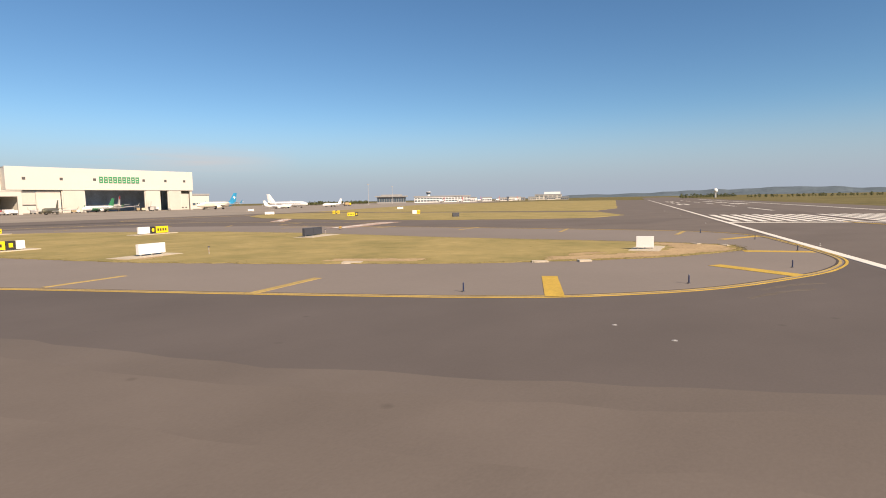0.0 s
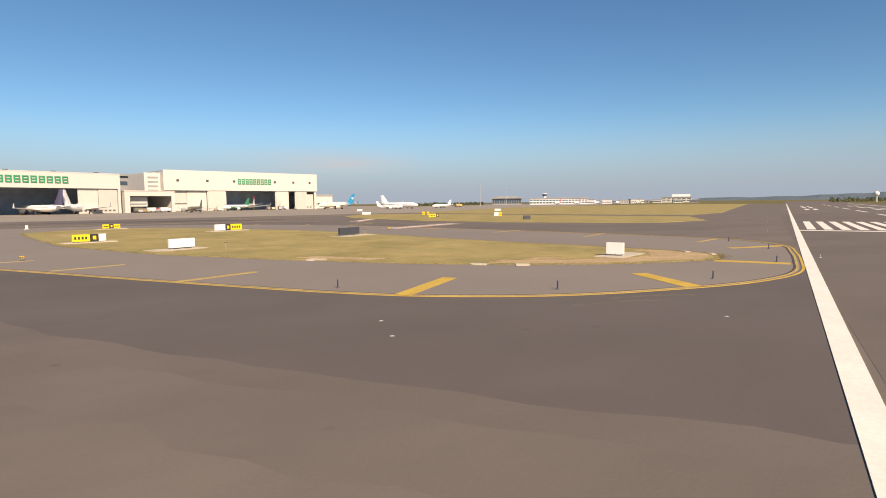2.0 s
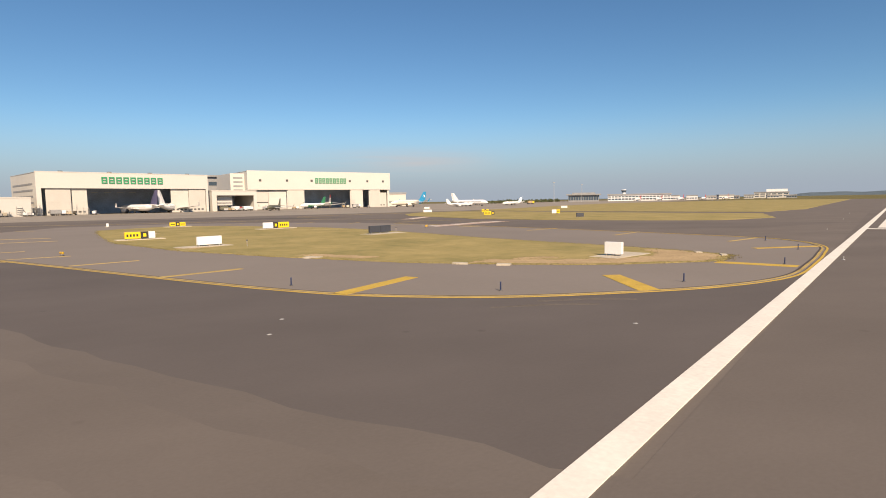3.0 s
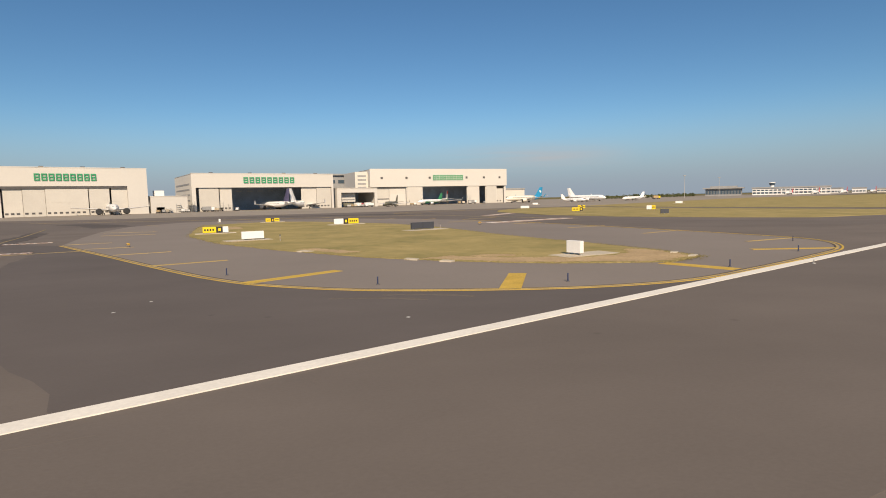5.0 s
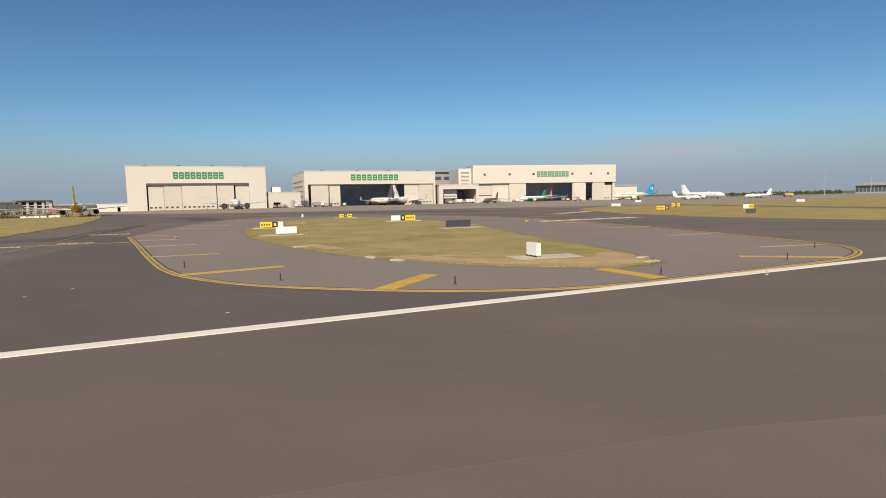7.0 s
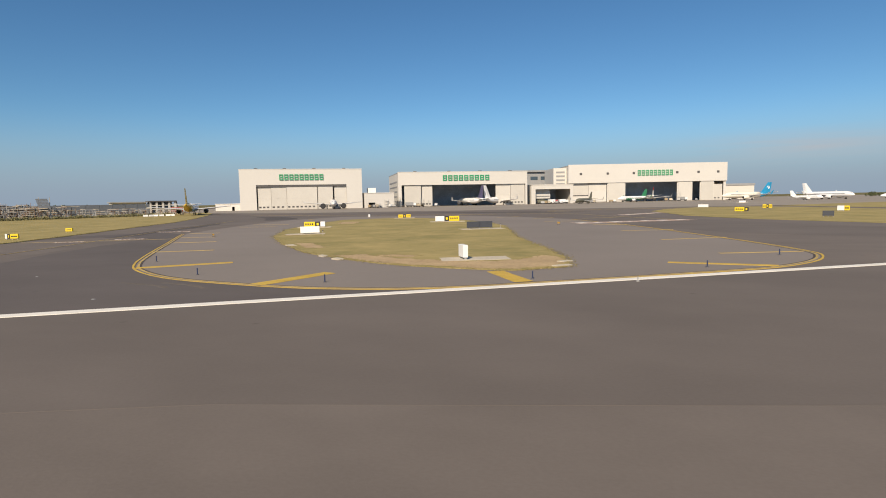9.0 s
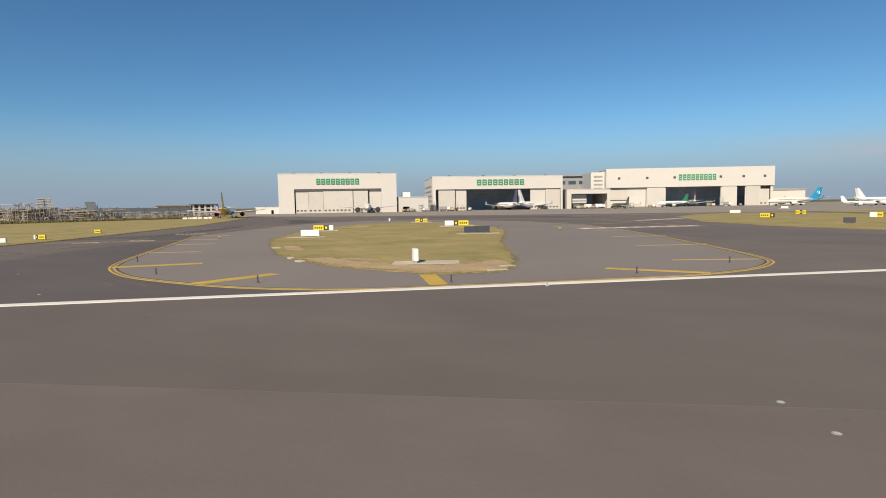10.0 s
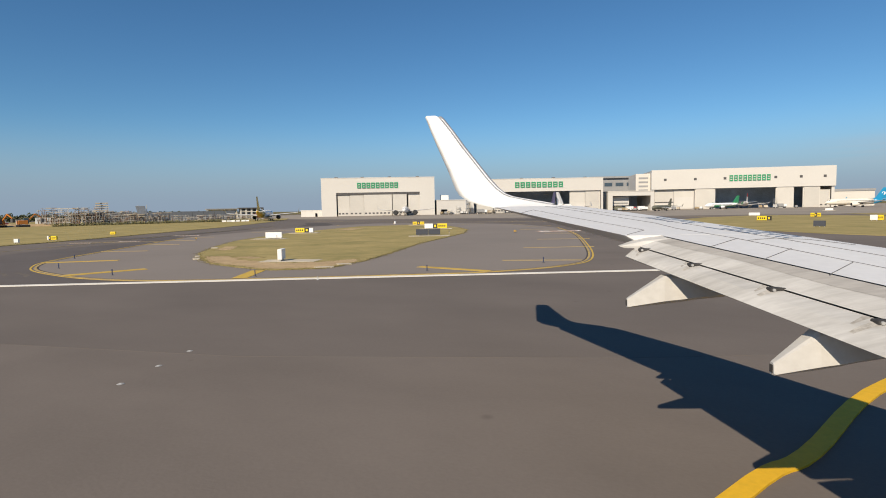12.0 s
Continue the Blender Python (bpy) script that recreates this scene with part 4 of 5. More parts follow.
for y in (7.93, 7.0, 5.9, 4.91, 3.8):
    x = 5.042 - 0.4014 * y
    hinge = part("flap_hinge", bm_box(x - 0.10, x + 0.06, y - 0.06, y + 0.06, top_z(y) - 0.20, top_z(y) - 0.115, 0.015), SEAM, wing, "dark grimy flap hinge")
    part("hinge_pin", bm_tube((x - 0.07, y - 0.075, top_z(y) - 0.135), (x - 0.07, y + 0.075, top_z(y) - 0.135), 0.016), STEEL, hinge)
# a dirty band along the front of the main flap, and grease smeared aft of the hinges
def stain(rows, material, name):
    """A thin film laid over a flap, from rows of two points each."""
    bm = bmesh.new()
    made = [[bm.verts.new(p) for p in row] for row in rows]
    for p, q in zip(made, made[1:]):
        bm.faces.new((p[0], p[1], q[1], q[0]))
    bmesh.ops.recalc_face_normals(bm, faces=bm.faces[:])
    return part(name, bm, material, wing)


def main_top(y, s):
    a, b = flap_mid(y), rear(min(y, 8.28)) - 0.012
    return (a + s * (b - a), y, top_z(y) - 0.12 + 0.11 * s + 0.018 * (1 - abs(2 * s - 1)) + 0.003)


def aft_top(y, s):
    a, b = flap_rear(y), 5.042 - 0.4014 * y - 0.008
    return (a + s * (b - a), y, top_z(y) - 0.235 + 0.101 * s + 0.018 * (1 - abs(2 * s - 1)) + 0.003)


stain([[main_top(y, 0.56 + 0.05 * math.sin(3 * y)), main_top(y, 0.985)] for y in np.linspace(0.7, 8.05, 40)], FLAP_DIRTY, "dirt_band")
for y in (7.93, 7.0, 5.9, 4.91, 3.8):
    for side, reach, width in ((0.0, 0.7, 0.05), (0.13, 0.45, 0.03)):
        stain([[aft_top(y + side - 0.10 * k / 5 + d * width * (1 - 0.6 * k / 5), 0.97 - reach * k / 5) for d in (-1, 1)] for k in range(6)], GREASE, "grease_smear")


def skin_line(points, width, material, lift=0.0):
    """A narrow joint on the wing's skin."""
    rings = []
    for (x, y), (x2, y2) in zip(points, points[1:]):
        for k in range(5):
            u, v = x + (x2 - x) * k / 5, y + (y2 - y) * k / 5
            rings.append((u, v))
    rings.append(points[-1])
    bm = bmesh.new()
    row = []
    for i, (x, y) in enumerate(rings):
        z = skin(x, y) + 0.005 + lift
        d = Vector((rings[min(i + 1, len(rings) - 1)][0] - rings[max(i - 1, 0)][0], rings[min(i + 1, len(rings) - 1)][1] - rings[max(i - 1, 0)][1])).normalized()
        row.append([bm.verts.new((x - d.y * s, y + d.x * s, z + h)) for s, h in ((-width / 2, -0.01), (-width / 2, 0), (width / 2, 0), (width / 2, -0.01))])
    for a, b in zip(row, row[1:]):
        for k in range(3):
            bm.faces.new((a[k], a[k + 1], b[k + 1], b[k]))
    bmesh.ops.recalc_face_normals(bm, faces=bm.faces[:])
    return part("panel_joint", bm, material, wing)


# hinge line of the spoilers, the joints between them, the aileron and two access panels
skin_line([(0.72, 12.0), (1.55, 10.75), (2.35, 9.40), (2.519, 8.845), (3.053, 7.942), (3.415, 7.138), (3.848, 6.194), (4.6, 4.6), (5.6, 2.0)], 0.009, JOINT)
for x, y in ((2.529, 7.405), (2.896, 6.703), (3.172, 5.945), (3.52, 5.2), (3.90, 4.4)):
    skin_line([(x, y), (x + 0.52, y + 0.53)], 0.007, JOINT)
skin_line([(0.21, 10.98), (0.45, 11.39), (1.07, 10.27), (2.017, 8.74), (1.69, 8.36)], 0.007, JOINT)
skin_line([(3.15, 7.8), (3.55, 7.95), (3.95, 7.85), (4.3, 7.5)], 0.008, JOINT)
skin_line([(0.95, 12.0), (1.85, 10.75), (2.75, 9.40), (3.25, 8.55), (3.85, 7.45), (4.5, 6.2)], 0.006, JOINT)

# dark painted marks on the wing
STROKES = ((-0.20, 0.0, 0.03, 0.42), (0.20, 0.02, 0.03, 0.38), (0.0, 0.18, 0.38, 0.04), (0.0, -0.18, 0.34, 0.04), (0.0, 0.03, 0.28, 0.035), (-0.06, -0.08, 0.03, 0.2), (0.09, -0.07, 0.03, 0.22))
run, cross = Vector((0.54, -0.84)), Vector((0.84, 0.54))
for u, v, skip in ((2.60, 9.98, ()), (2.86, 9.50, (1, 3, 5)), (3.22, 8.92, (0, 4, 5)), (3.46, 8.62, ()), (3.71, 8.24, (3,))):
    for i, (dx, dy, sx, sy) in enumerate(STROKES):
        if i in skip:
            continue
        bm = bmesh.new()
        ring = [Vector((u, v)) + run * (dx + a * sx / 2) + cross * (dy + b * sy / 2) for a, b in ((-1, -1), (1, -1), (1, 1), (-1, 1))]
        top = [bm.verts.new((p.x, p.y, skin(p.x, p.y) + 0.004)) for p in ring]
        low = [bm.verts.new((p.x, p.y, skin(p.x, p.y) - 0.01)) for p in ring]
        bm.faces.new(top)
        for j in range(4):
            bm.faces.new((low[j], low[(j + 1) % 4], top[(j + 1) % 4], top[j]))
        part("painted_mark", bm, MARK_GREY, wing)


def fairing(y, x, z, long=1.0, rise=1.0):
    """A canoe-shaped flap-track fairing with a blunt tail."""
    rings = []
    for dx, w, lo, hi in ((0.0, 0.045, 0.0, 0.11), (0.02, 0.055, -0.004, 0.125), (0.41, 0.14, 0.055, 0.405), (0.61, 0.155, 0.085, 0.41), (0.77, 0.155, 0.112, 0.415), (1.13, 0.15, 0.155, 0.42), (1.9, 0.10, 0.24, 0.43), (2.5, 0.04, 0.33, 0.42)):
        lo *= rise
        mid, h = z + (lo + hi) / 2, max(0.03, (hi - lo) / 2)
        rings.append([(x + long * dx, y + w * cx, mid + h * cz) for cx, cz in ((-1, -0.75), (-0.6, -1), (0.6, -1), (1, -0.75), (0.75, 0.85), (0.5, 1), (-0.5, 1), (-0.75, 0.85))])
    body = part("flap_track_fairing", bm_loft(rings), FAIRING, wing, "pale canoe-shaped flap-track fairing")
    part("tail_cap", bm_box(x - 0.008, x - 0.002, y - 0.028, y + 0.028, z + 0.02, z + 0.09), SEAM, body)


fairing(7.20, 1.45, 2.50, 1.06)
fairing(5.17, 2.30, 2.26, 0.84, 1.25)
fairing(3.10, 2.95, 2.02, 0.8, 1.3)

leg = part("landing_gear", bm_tube((4.3, 1.2, 0.5), (4.3, 1.2, 2.2), 0.13, 0.15, 12), STEEL, wing)
for d in (-0.42, 0.42):
    wheel = part("wheel", bm_tube((4.3, 1.2 + d - 0.19, 0.565), (4.3, 1.2 + d + 0.19, 0.565), 0.565, sides=28), RUBBER, leg)
    part("hub", bm_tube((4.3, 1.2 + d - 0.2, 0.565), (4.3, 1.2 + d + 0.2, 0.565), 0.25, sides=16), STEEL, leg)

# ---- far buildings, trees and hills ----
def block(name, a, b, depth, h, material, label, bands=(), roof=0.0, bays=12):
    m, w = facing(a, b)
    ob = thing(name, m, label, "building")
    part("body", bm_box(0, w, 0, depth, 0, h), material, ob)
    for z0, z1 in bands:
        for k in range(bays):
            part("window_band", bm_box((k + 0.12) * w / bays, (k + 0.88) * w / bays, -0.25, -0.02, z0, z1), GLASS_DARK, ob)
    if roof:
        part("roof", bm_box(-roof, w + roof, -roof, depth + roof, h + 0.02, h + 1.6), GREY_ROOF, ob)
    return ob, w


ob, w = block("terminal", (390, 692), (424, 669), 40, 9, GREY_ROOF, "dark glazed terminal with a broad grey roof", ((2, 7),), 3.0)
part("upper_roof", bm_box(5, w - 5, 4, 36, 10.65, 12.5), GREY_ROOF, ob)
ob, w = block("concourse", (434, 662), (500, 616), 25, 8, SIGN_WHITE, "long white concourse with window bands", ((1.5, 3.5), (5, 6.5)), 1.0, 18)
ob = thing("control_tower", pose(464, 668, 0), "slim white control tower behind the terminal", "tower")
part("shaft", bm_tube((0, 0, 0), (0, 0, 12), 2.6, 2.2, 12), SIGN_WHITE, ob)
part("cab", bm_tube((0, 0, 12), (0, 0, 15), 2.8, 3.6, 12), GLASS_DARK, ob)
part("cab_roof", bm_tube((0, 0, 15), (0, 0, 15.8), 3.8, 3.0, 12), SIGN_WHITE, ob)
ob, w = block("cargo_terminal", (788, 752), (822, 714), 40, 9, WALL_SIDE, "stepped beige cargo terminal far across the field", ((2.5, 4), (6, 7.5)), 0.8, 6)
part("upper_block", bm_box(18, w - 2, 4, 34, 10.65, 15), SIGN_WHITE, ob)
for k in range(9):
    x = 510 + k * 26 + random.uniform(-6, 6)
    y = 612 - k * 4 + random.uniform(-8, 8)
    block("far_building", (x, y + 60), (x + random.uniform(8, 18), y + 50), 14, random.uniform(3, 6.5), random.choice((SIGN_WHITE, WALL_SIDE, GREY_ROOF)), "small pale building far across the airfield", ((1.5, 3),), 0.4, 4)
for k in range(5):
    airliner(pose(458 + k * 22, 628 - k * 15, 0.02, 0, 0, 215), 24, "white airliner with a red tail parked at the concourse", tail=TAIL_RED)


SCRUB = surface("dusty_scrub", (0.30, 0.28, 0.15), 0.9, 0.35, (0.2, 1.5), spec=0.1)


def leaf_mass(bm, centre, spread, height, n, size):
    for _ in range(n):
        a, r = random.uniform(0, 2 * math.pi), math.sqrt(random.random())
        z = random.random()
        k = math.sin(math.pi * (0.15 + 0.8 * z)) ** 0.7
        p = Vector(centre) + Vector((math.cos(a) * r * spread * k, math.sin(a) * r * spread * k, z * height))
        q = Euler([random.uniform(0, 6.3) for _ in range(3)]).to_matrix()
        s = size * random.uniform(0.5, 1.2)
        vs = [bm.verts.new(p + q @ Vector(c) * s) for c in ((-1, -0.5, 0), (0.2, -0.7, 0.2), (1, 0.3, 0), (-0.1, 0.8, -0.2))]
        bm.faces.new(vs)


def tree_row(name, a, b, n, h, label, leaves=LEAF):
    """Far trees too dense to count, each a trunk with a crown of leaf clumps."""
    crown, trunks = bmesh.new(), bmesh.new()
    for k in range(n):
        p = Vector(a).lerp(Vector(b), (k + random.uniform(0, 0.9)) / n)
        s = h * random.uniform(0.6, 1.25)
        bm_tube((p.x, p.y, -0.1), (p.x, p.y, s * 0.45), 0.03 * s, 0.015 * s, 5, trunks)
        leaf_mass(crown, (p.x, p.y, s * 0.12), s * 0.42, s * 0.85, 70, s * 0.11)
    ob = thing(name, pose(0, 0, 0), label, "trees", kind="stuff")
    tagged(part("trunks", trunks, BARK, ob), kind="stuff")
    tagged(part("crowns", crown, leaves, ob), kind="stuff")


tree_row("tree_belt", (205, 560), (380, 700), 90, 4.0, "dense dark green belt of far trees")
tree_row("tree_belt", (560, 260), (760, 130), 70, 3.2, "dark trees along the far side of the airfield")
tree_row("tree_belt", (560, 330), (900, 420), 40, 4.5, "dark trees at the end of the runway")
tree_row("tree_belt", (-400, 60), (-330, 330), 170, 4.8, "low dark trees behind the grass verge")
tree_row("scrub", (-168, 100), (-148, 165), 260, 1.0, "low dusty green scrub in front of the yard", SCRUB)
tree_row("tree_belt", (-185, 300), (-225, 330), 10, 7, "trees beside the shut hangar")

# wooded hills along the horizon, distance haze put into their blue-grey colour
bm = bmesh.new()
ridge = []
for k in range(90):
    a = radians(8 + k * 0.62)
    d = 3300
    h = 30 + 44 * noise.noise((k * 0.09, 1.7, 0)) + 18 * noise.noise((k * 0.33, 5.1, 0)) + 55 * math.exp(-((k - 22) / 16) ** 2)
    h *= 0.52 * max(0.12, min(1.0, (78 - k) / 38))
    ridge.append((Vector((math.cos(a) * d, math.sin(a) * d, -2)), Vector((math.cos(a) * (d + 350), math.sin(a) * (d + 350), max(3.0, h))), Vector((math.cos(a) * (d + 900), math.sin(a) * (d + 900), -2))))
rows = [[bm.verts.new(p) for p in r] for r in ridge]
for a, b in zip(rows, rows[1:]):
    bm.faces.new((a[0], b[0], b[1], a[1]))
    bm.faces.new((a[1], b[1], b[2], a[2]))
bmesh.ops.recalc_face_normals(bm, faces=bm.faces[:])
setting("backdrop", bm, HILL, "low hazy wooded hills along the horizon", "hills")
ob = thing("radome", pose(640, 330, 0), "white radar dome on a short tower", "radome")
part("mast", bm_tube((0, 0, 0), (0, 0, 7), 1.2, 1.0, 10), STEEL, ob)
bm = bmesh.new()
bmesh.ops.create_icosphere(bm, subdivisions=3, radius=2.6, matrix=Matrix.Translation((0, 0, 8.6)))
part("dome", bm, SIGN_WHITE, ob, smooth=True)


# ---- building yard beside the taxiway ----
TIMBER = surface("scaffold_timber", (0.36, 0.27, 0.16), 0.85, 0.25, (0.4, 4))
ORANGE = surface("orange_machine_paint", (0.55, 0.19, 0.03), 0.5, 0.2, (0.4, 4))
# grey with a bluish cast of distance haze put into it
WALL_GREY = surface("hazed_grey_wall", (0.17, 0.185, 0.21), 0.85, 0.15, (0.1, 1.0))
RUST = surface("rusty_steel", (0.26, 0.15, 0.09), 0.8, 0.3, (0.4, 4))
PALE_BOARD = surface("pale_formwork_board", (0.58, 0.50, 0.38), 0.8, 0.2, (0.4, 4))


def scaffold(x, y, turn, w, d, h, levels, bays, tower=False):
    """A tube scaffold: standards, ledgers, braces, patchy boards and leaning tubes."""
    ob = thing("scaffold", pose(x, y, 0, 0, 0, turn), "stepped tower of pale decks on tube scaffold" if tower else "weathered tube scaffold with patchy timber boards", "scaffold", "scaffolds in the yard")
    for i in range(bays + 1):
        for v in (0, d):
            top = h * random.uniform(0.55, 1.0)
            part("standard", bm_tube((w * i / bays, v, -0.1), (w * i / bays + random.uniform(-0.15, 0.15), v, top), 0.055, sides=5), random.choice((TUBE, TUBE, RUST)), ob)
    for k in range(1, levels + 1):
        z = h * k / levels * 0.88
        for v in (0, d):
            part("ledger", bm_tube((-0.3, v, z), (w * random.uniform(0.5, 1.05), v, z + random.uniform(-0.1, 0.1)), 0.05, sides=5), TUBE, ob)
        grow = 0.6 - 0.5 * abs(k / levels - 0.55) if tower else 0.0
        for i in range(bays):
            if tower or random.random() < 0.42:
                part("board", bm_box(w * i / bays - grow, w * (i + 1) / bays + grow, 0.1 - grow, d - 0.1 + grow, z + 0.1, z + (0.42 if tower else 0.24)), random.choice((TIMBER, PALE_BOARD, PALE_BOARD, RUST)) if not tower else PALE_BOARD, ob)
    for i in range(bays):
        part("brace", bm_tube((w * i / bays, 0, 0.2), (w * (i + random.choice((1, -0.5))) / bays, 0, h * random.uniform(0.5, 0.9)), 0.04, sides=5), random.choice((STEEL, RUST)), ob)
    for i in range(max(2, bays // 2)):
        u = random.uniform(0, w)
        part("leaning_tube", bm_tube((u, -0.4, 0), (u + random.uniform(-1.5, 1.5), random.uniform(0, d), h * random.uniform(0.4, 1.1)), 0.05, sides=5), random.choice((TUBE, RUST, PALE_BOARD)), ob)
    return ob


for k in range(30):
    u = k / 29
    px, py = -184 + 14 * u + random.uniform(-5, 5), 104 + 30 * u + random.uniform(-4, 4)
    scaffold(px, py, 60 + random.uniform(-14, 14), random.uniform(5, 9), random.uniform(2.5, 4), random.uniform(4.0, 7.4) * (1.1 - 0.45 * u), random.choice((3, 4, 5)), random.choice((4, 5, 6)))
scaffold(-178.5, 120.4, 62, 3.4, 3.4, 9.0, 9, 2, tower=True)
for k in range(9):
    scaffold(-171 + 1.0 * k + random.uniform(-3, 3), 146 + 4.6 * k, 58 + random.uniform(-10, 10), random.uniform(6, 10), 3, random.uniform(2.2, 3.8), 3, 6)
m, w = facing((-196, 128), (-176, 182))
ob = thing("blast_wall", m, "long dark grey wall behind the yard", "wall")
for k in range(12):
    part("wall_panel", bm_box(k * w / 12 + 0.05, (k + 1) * w / 12 - 0.05, 0, 0.4, 0, 4.6), WALL_GREY, ob)
ob = thing("tilted_panel", pose(-165.2, 130, 0, 0, 0, 58), "tilted dark slatted panel on a steel frame", "panel")
for k in range(8):
    part("slat", bm_box(-1.5 - 0.11 * k, 1.7 - 0.11 * k, -0.1 + k * 0.1, 0.1 + k * 0.1, 3.2 + k * 0.46, 3.62 + k * 0.46), WALL_GREY, ob)
for x in (-1.4, 1.5):
    part("frame_post", bm_tube((x, 0.4, 0), (x, 0.9, 7.3), 0.12, sides=6), STEEL, ob)
    part("frame_strut", bm_tube((x, 3.2, 0), (x, 0.8, 6), 0.1, sides=6), STEEL, ob)


def gallery(a, b):
    """A two-storey shed: an open frame below, its shade put in as dark panels, a pale walled storey with windows above.
    """
    m, w = facing(a, b)
    ob = thing("arcade_shed", m @ Matrix.Diagonal((1, 1, 0.8, 1)), "pale two-storey shed over a row of dark bays", "building")
    part("rear_wall", bm_box(0, w, 8, 8.4, 0, 6.8), WALL_SIDE, ob)
    part("end_wall", bm_box(0, 0.4, 0.7, 8, 0, 6.8), WALL_SIDE, ob)
    part("end_wall", bm_box(w - 0.4, w, 0.7, 8, 0, 6.8), WALL_SIDE, ob)
    part("roof", bm_box(-0.6, w + 0.6, -0.8, 8.8, 6.8, 7.4), GREY_ROOF, ob)
    part("floor_beam", bm_box(0, w, 0, 8, 3.4, 3.9), WALL_SIDE, ob)
    n = int(w / 3)
    for k in range(n + 1):
        part("column", bm_box(k * w / n - 0.25, k * w / n + 0.25, 0, 0.7, 0, 3.4), WALL_SIDE, ob)
    for k in range(n):
        u, v = k * w / n, (k + 1) * w / n
        # a dark sheet set back in the open bay in place of shade
        part("bay_shade_panel", bm_box(u + 0.3, v - 0.3, 3.0, 3.2, 0.1, 3.3), GLASS_DARK, ob)
        wall = part("upper_wall", bm_box(u + 0.02, v - 0.02, 0.1, 0.5, 3.92, 6.78), PALE_BOARD, ob)
        part("window", bm_box(u + 0.6, v - 0.7, 0.02, 0.08, 4.7, 6.0), GLASS_DARK, wall)
    return ob


def frame_shed(a, b):
    """A dark-roofed frame with tall pale columns and a raking end."""
    m, w = facing(a, b)
    ob = thing("frame_shed", m @ Matrix.Diagonal((1, 1, 0.78, 1)), "dark-roofed open frame shed with pale columns", "building")
    part("roof", bm_box(-0.8, w + 0.6, -0.6, 7.6, 7.3, 8.0), DARK_TRIM, ob)
    part("rear_wall", bm_box(0, w, 7, 7.3, 0, 7.3), WALL_GREY, ob)
    part("end_rake", bm_loft([[(w + 0.2, y, 7.3), (w + 0.7, y, 7.3), (w + 1.9, y, 0), (w + 1.3, y, 0)] for y in (0.0, 0.5)]), DARK_TRIM, ob)
    n = 4
    for k in range(n + 1):
        part("column", bm_box(k * w / n - 0.45, k * w / n + 0.45, 0, 0.6, 0, 7.3), WALL_SIDE, ob)
    for z in (2.4, 4.9):
        part("cross_beam", bm_box(0, w, 0.1, 0.5, z, z + 0.4), WALL_SIDE, ob)
    return ob


def hut(x, y, turn, w, d, h, paint, label):
    """A site hut or container: body, roof, door and window."""
    ob = thing("site_hut", pose(x, y, 0, 0, 0, turn), label, "hut")
    part("body", bm_box(-w / 2, w / 2, -d / 2, d / 2, 0, h, 0.05), paint, ob)
    part("roof", bm_box(-w / 2 - 0.15, w / 2 + 0.15, -d / 2 - 0.15, d / 2 + 0.15, h + 0.01, h + 0.2), GREY_ROOF, ob)
    part("door", bm_box(-w * 0.3, -w * 0.12, -d / 2 - 0.05, -d / 2 - 0.01, 0.1, min(2.0, h * 0.8)), DARK_TRIM, ob)
    part("window", bm_box(w * 0.1, w * 0.32, -d / 2 - 0.05, -d / 2 - 0.01, h * 0.4, h * 0.75), GLASS_DARK, ob)


for k, (x, y, w, h, paint, label) in enumerate(((-205, 113, 2.6, 3.0, SIGN_WHITE, "small white site hut beside the yard"), (-232, 118, 5, 3.0, SIGN_WHITE, "white site hut behind the yard"), (-226, 108, 6, 3.2, GREY_ROOF, "grey container behind the yard"), (-244, 132, 5, 4.4, SIGN_WHITE, "white site hut behind the yard"), (-240, 150, 7, 3.6, WALL_SIDE, "beige site hut behind the yard"), (-212, 104, 3.4, 1.8, TAIL_RED, "red container beside the yard"), (-250, 112, 7, 3.4, WALL_SIDE, "beige shed behind the yard"), (-262, 140, 9, 4.0, SIGN_WHITE, "long white shed behind the yard"))):
    hut(x, y, 62 + 5 * (k % 3), 0.7 * w, 2.6, 0.72 * h, paint, label)
bm = bmesh.new()
prev = None
for k in range(40):
    u = k / 39
    p = Vector((-196 + 12 * u, 76 + 44 * u, 0))
    h = 0.9 + 0.7 * noise.noise((k * 0.4, 2.0, 0.0))
    row = [bm.verts.new(p + Vector((dx, -0.5 * dx, z))) for dx, z in ((4.5, 0.0), (2.2, h * 0.8), (0.4, h), (-2.0, h * 0.6), (-4.2, 0.0))]
    if prev:
        for a, b, c, d in zip(prev, prev[1:], row[1:], row):
            bm.faces.new((a, b, c, d))
    prev = row
bmesh.ops.recalc_face_normals(bm, faces=bm.faces[:])
setting("soil_mound", bm, SOIL, "long low mound of brown soil beside the yard", "soil")


gallery((-214, 196), (-206.3, 208.5))
frame_shed((-205.3, 210), (-199.3, 219.6))


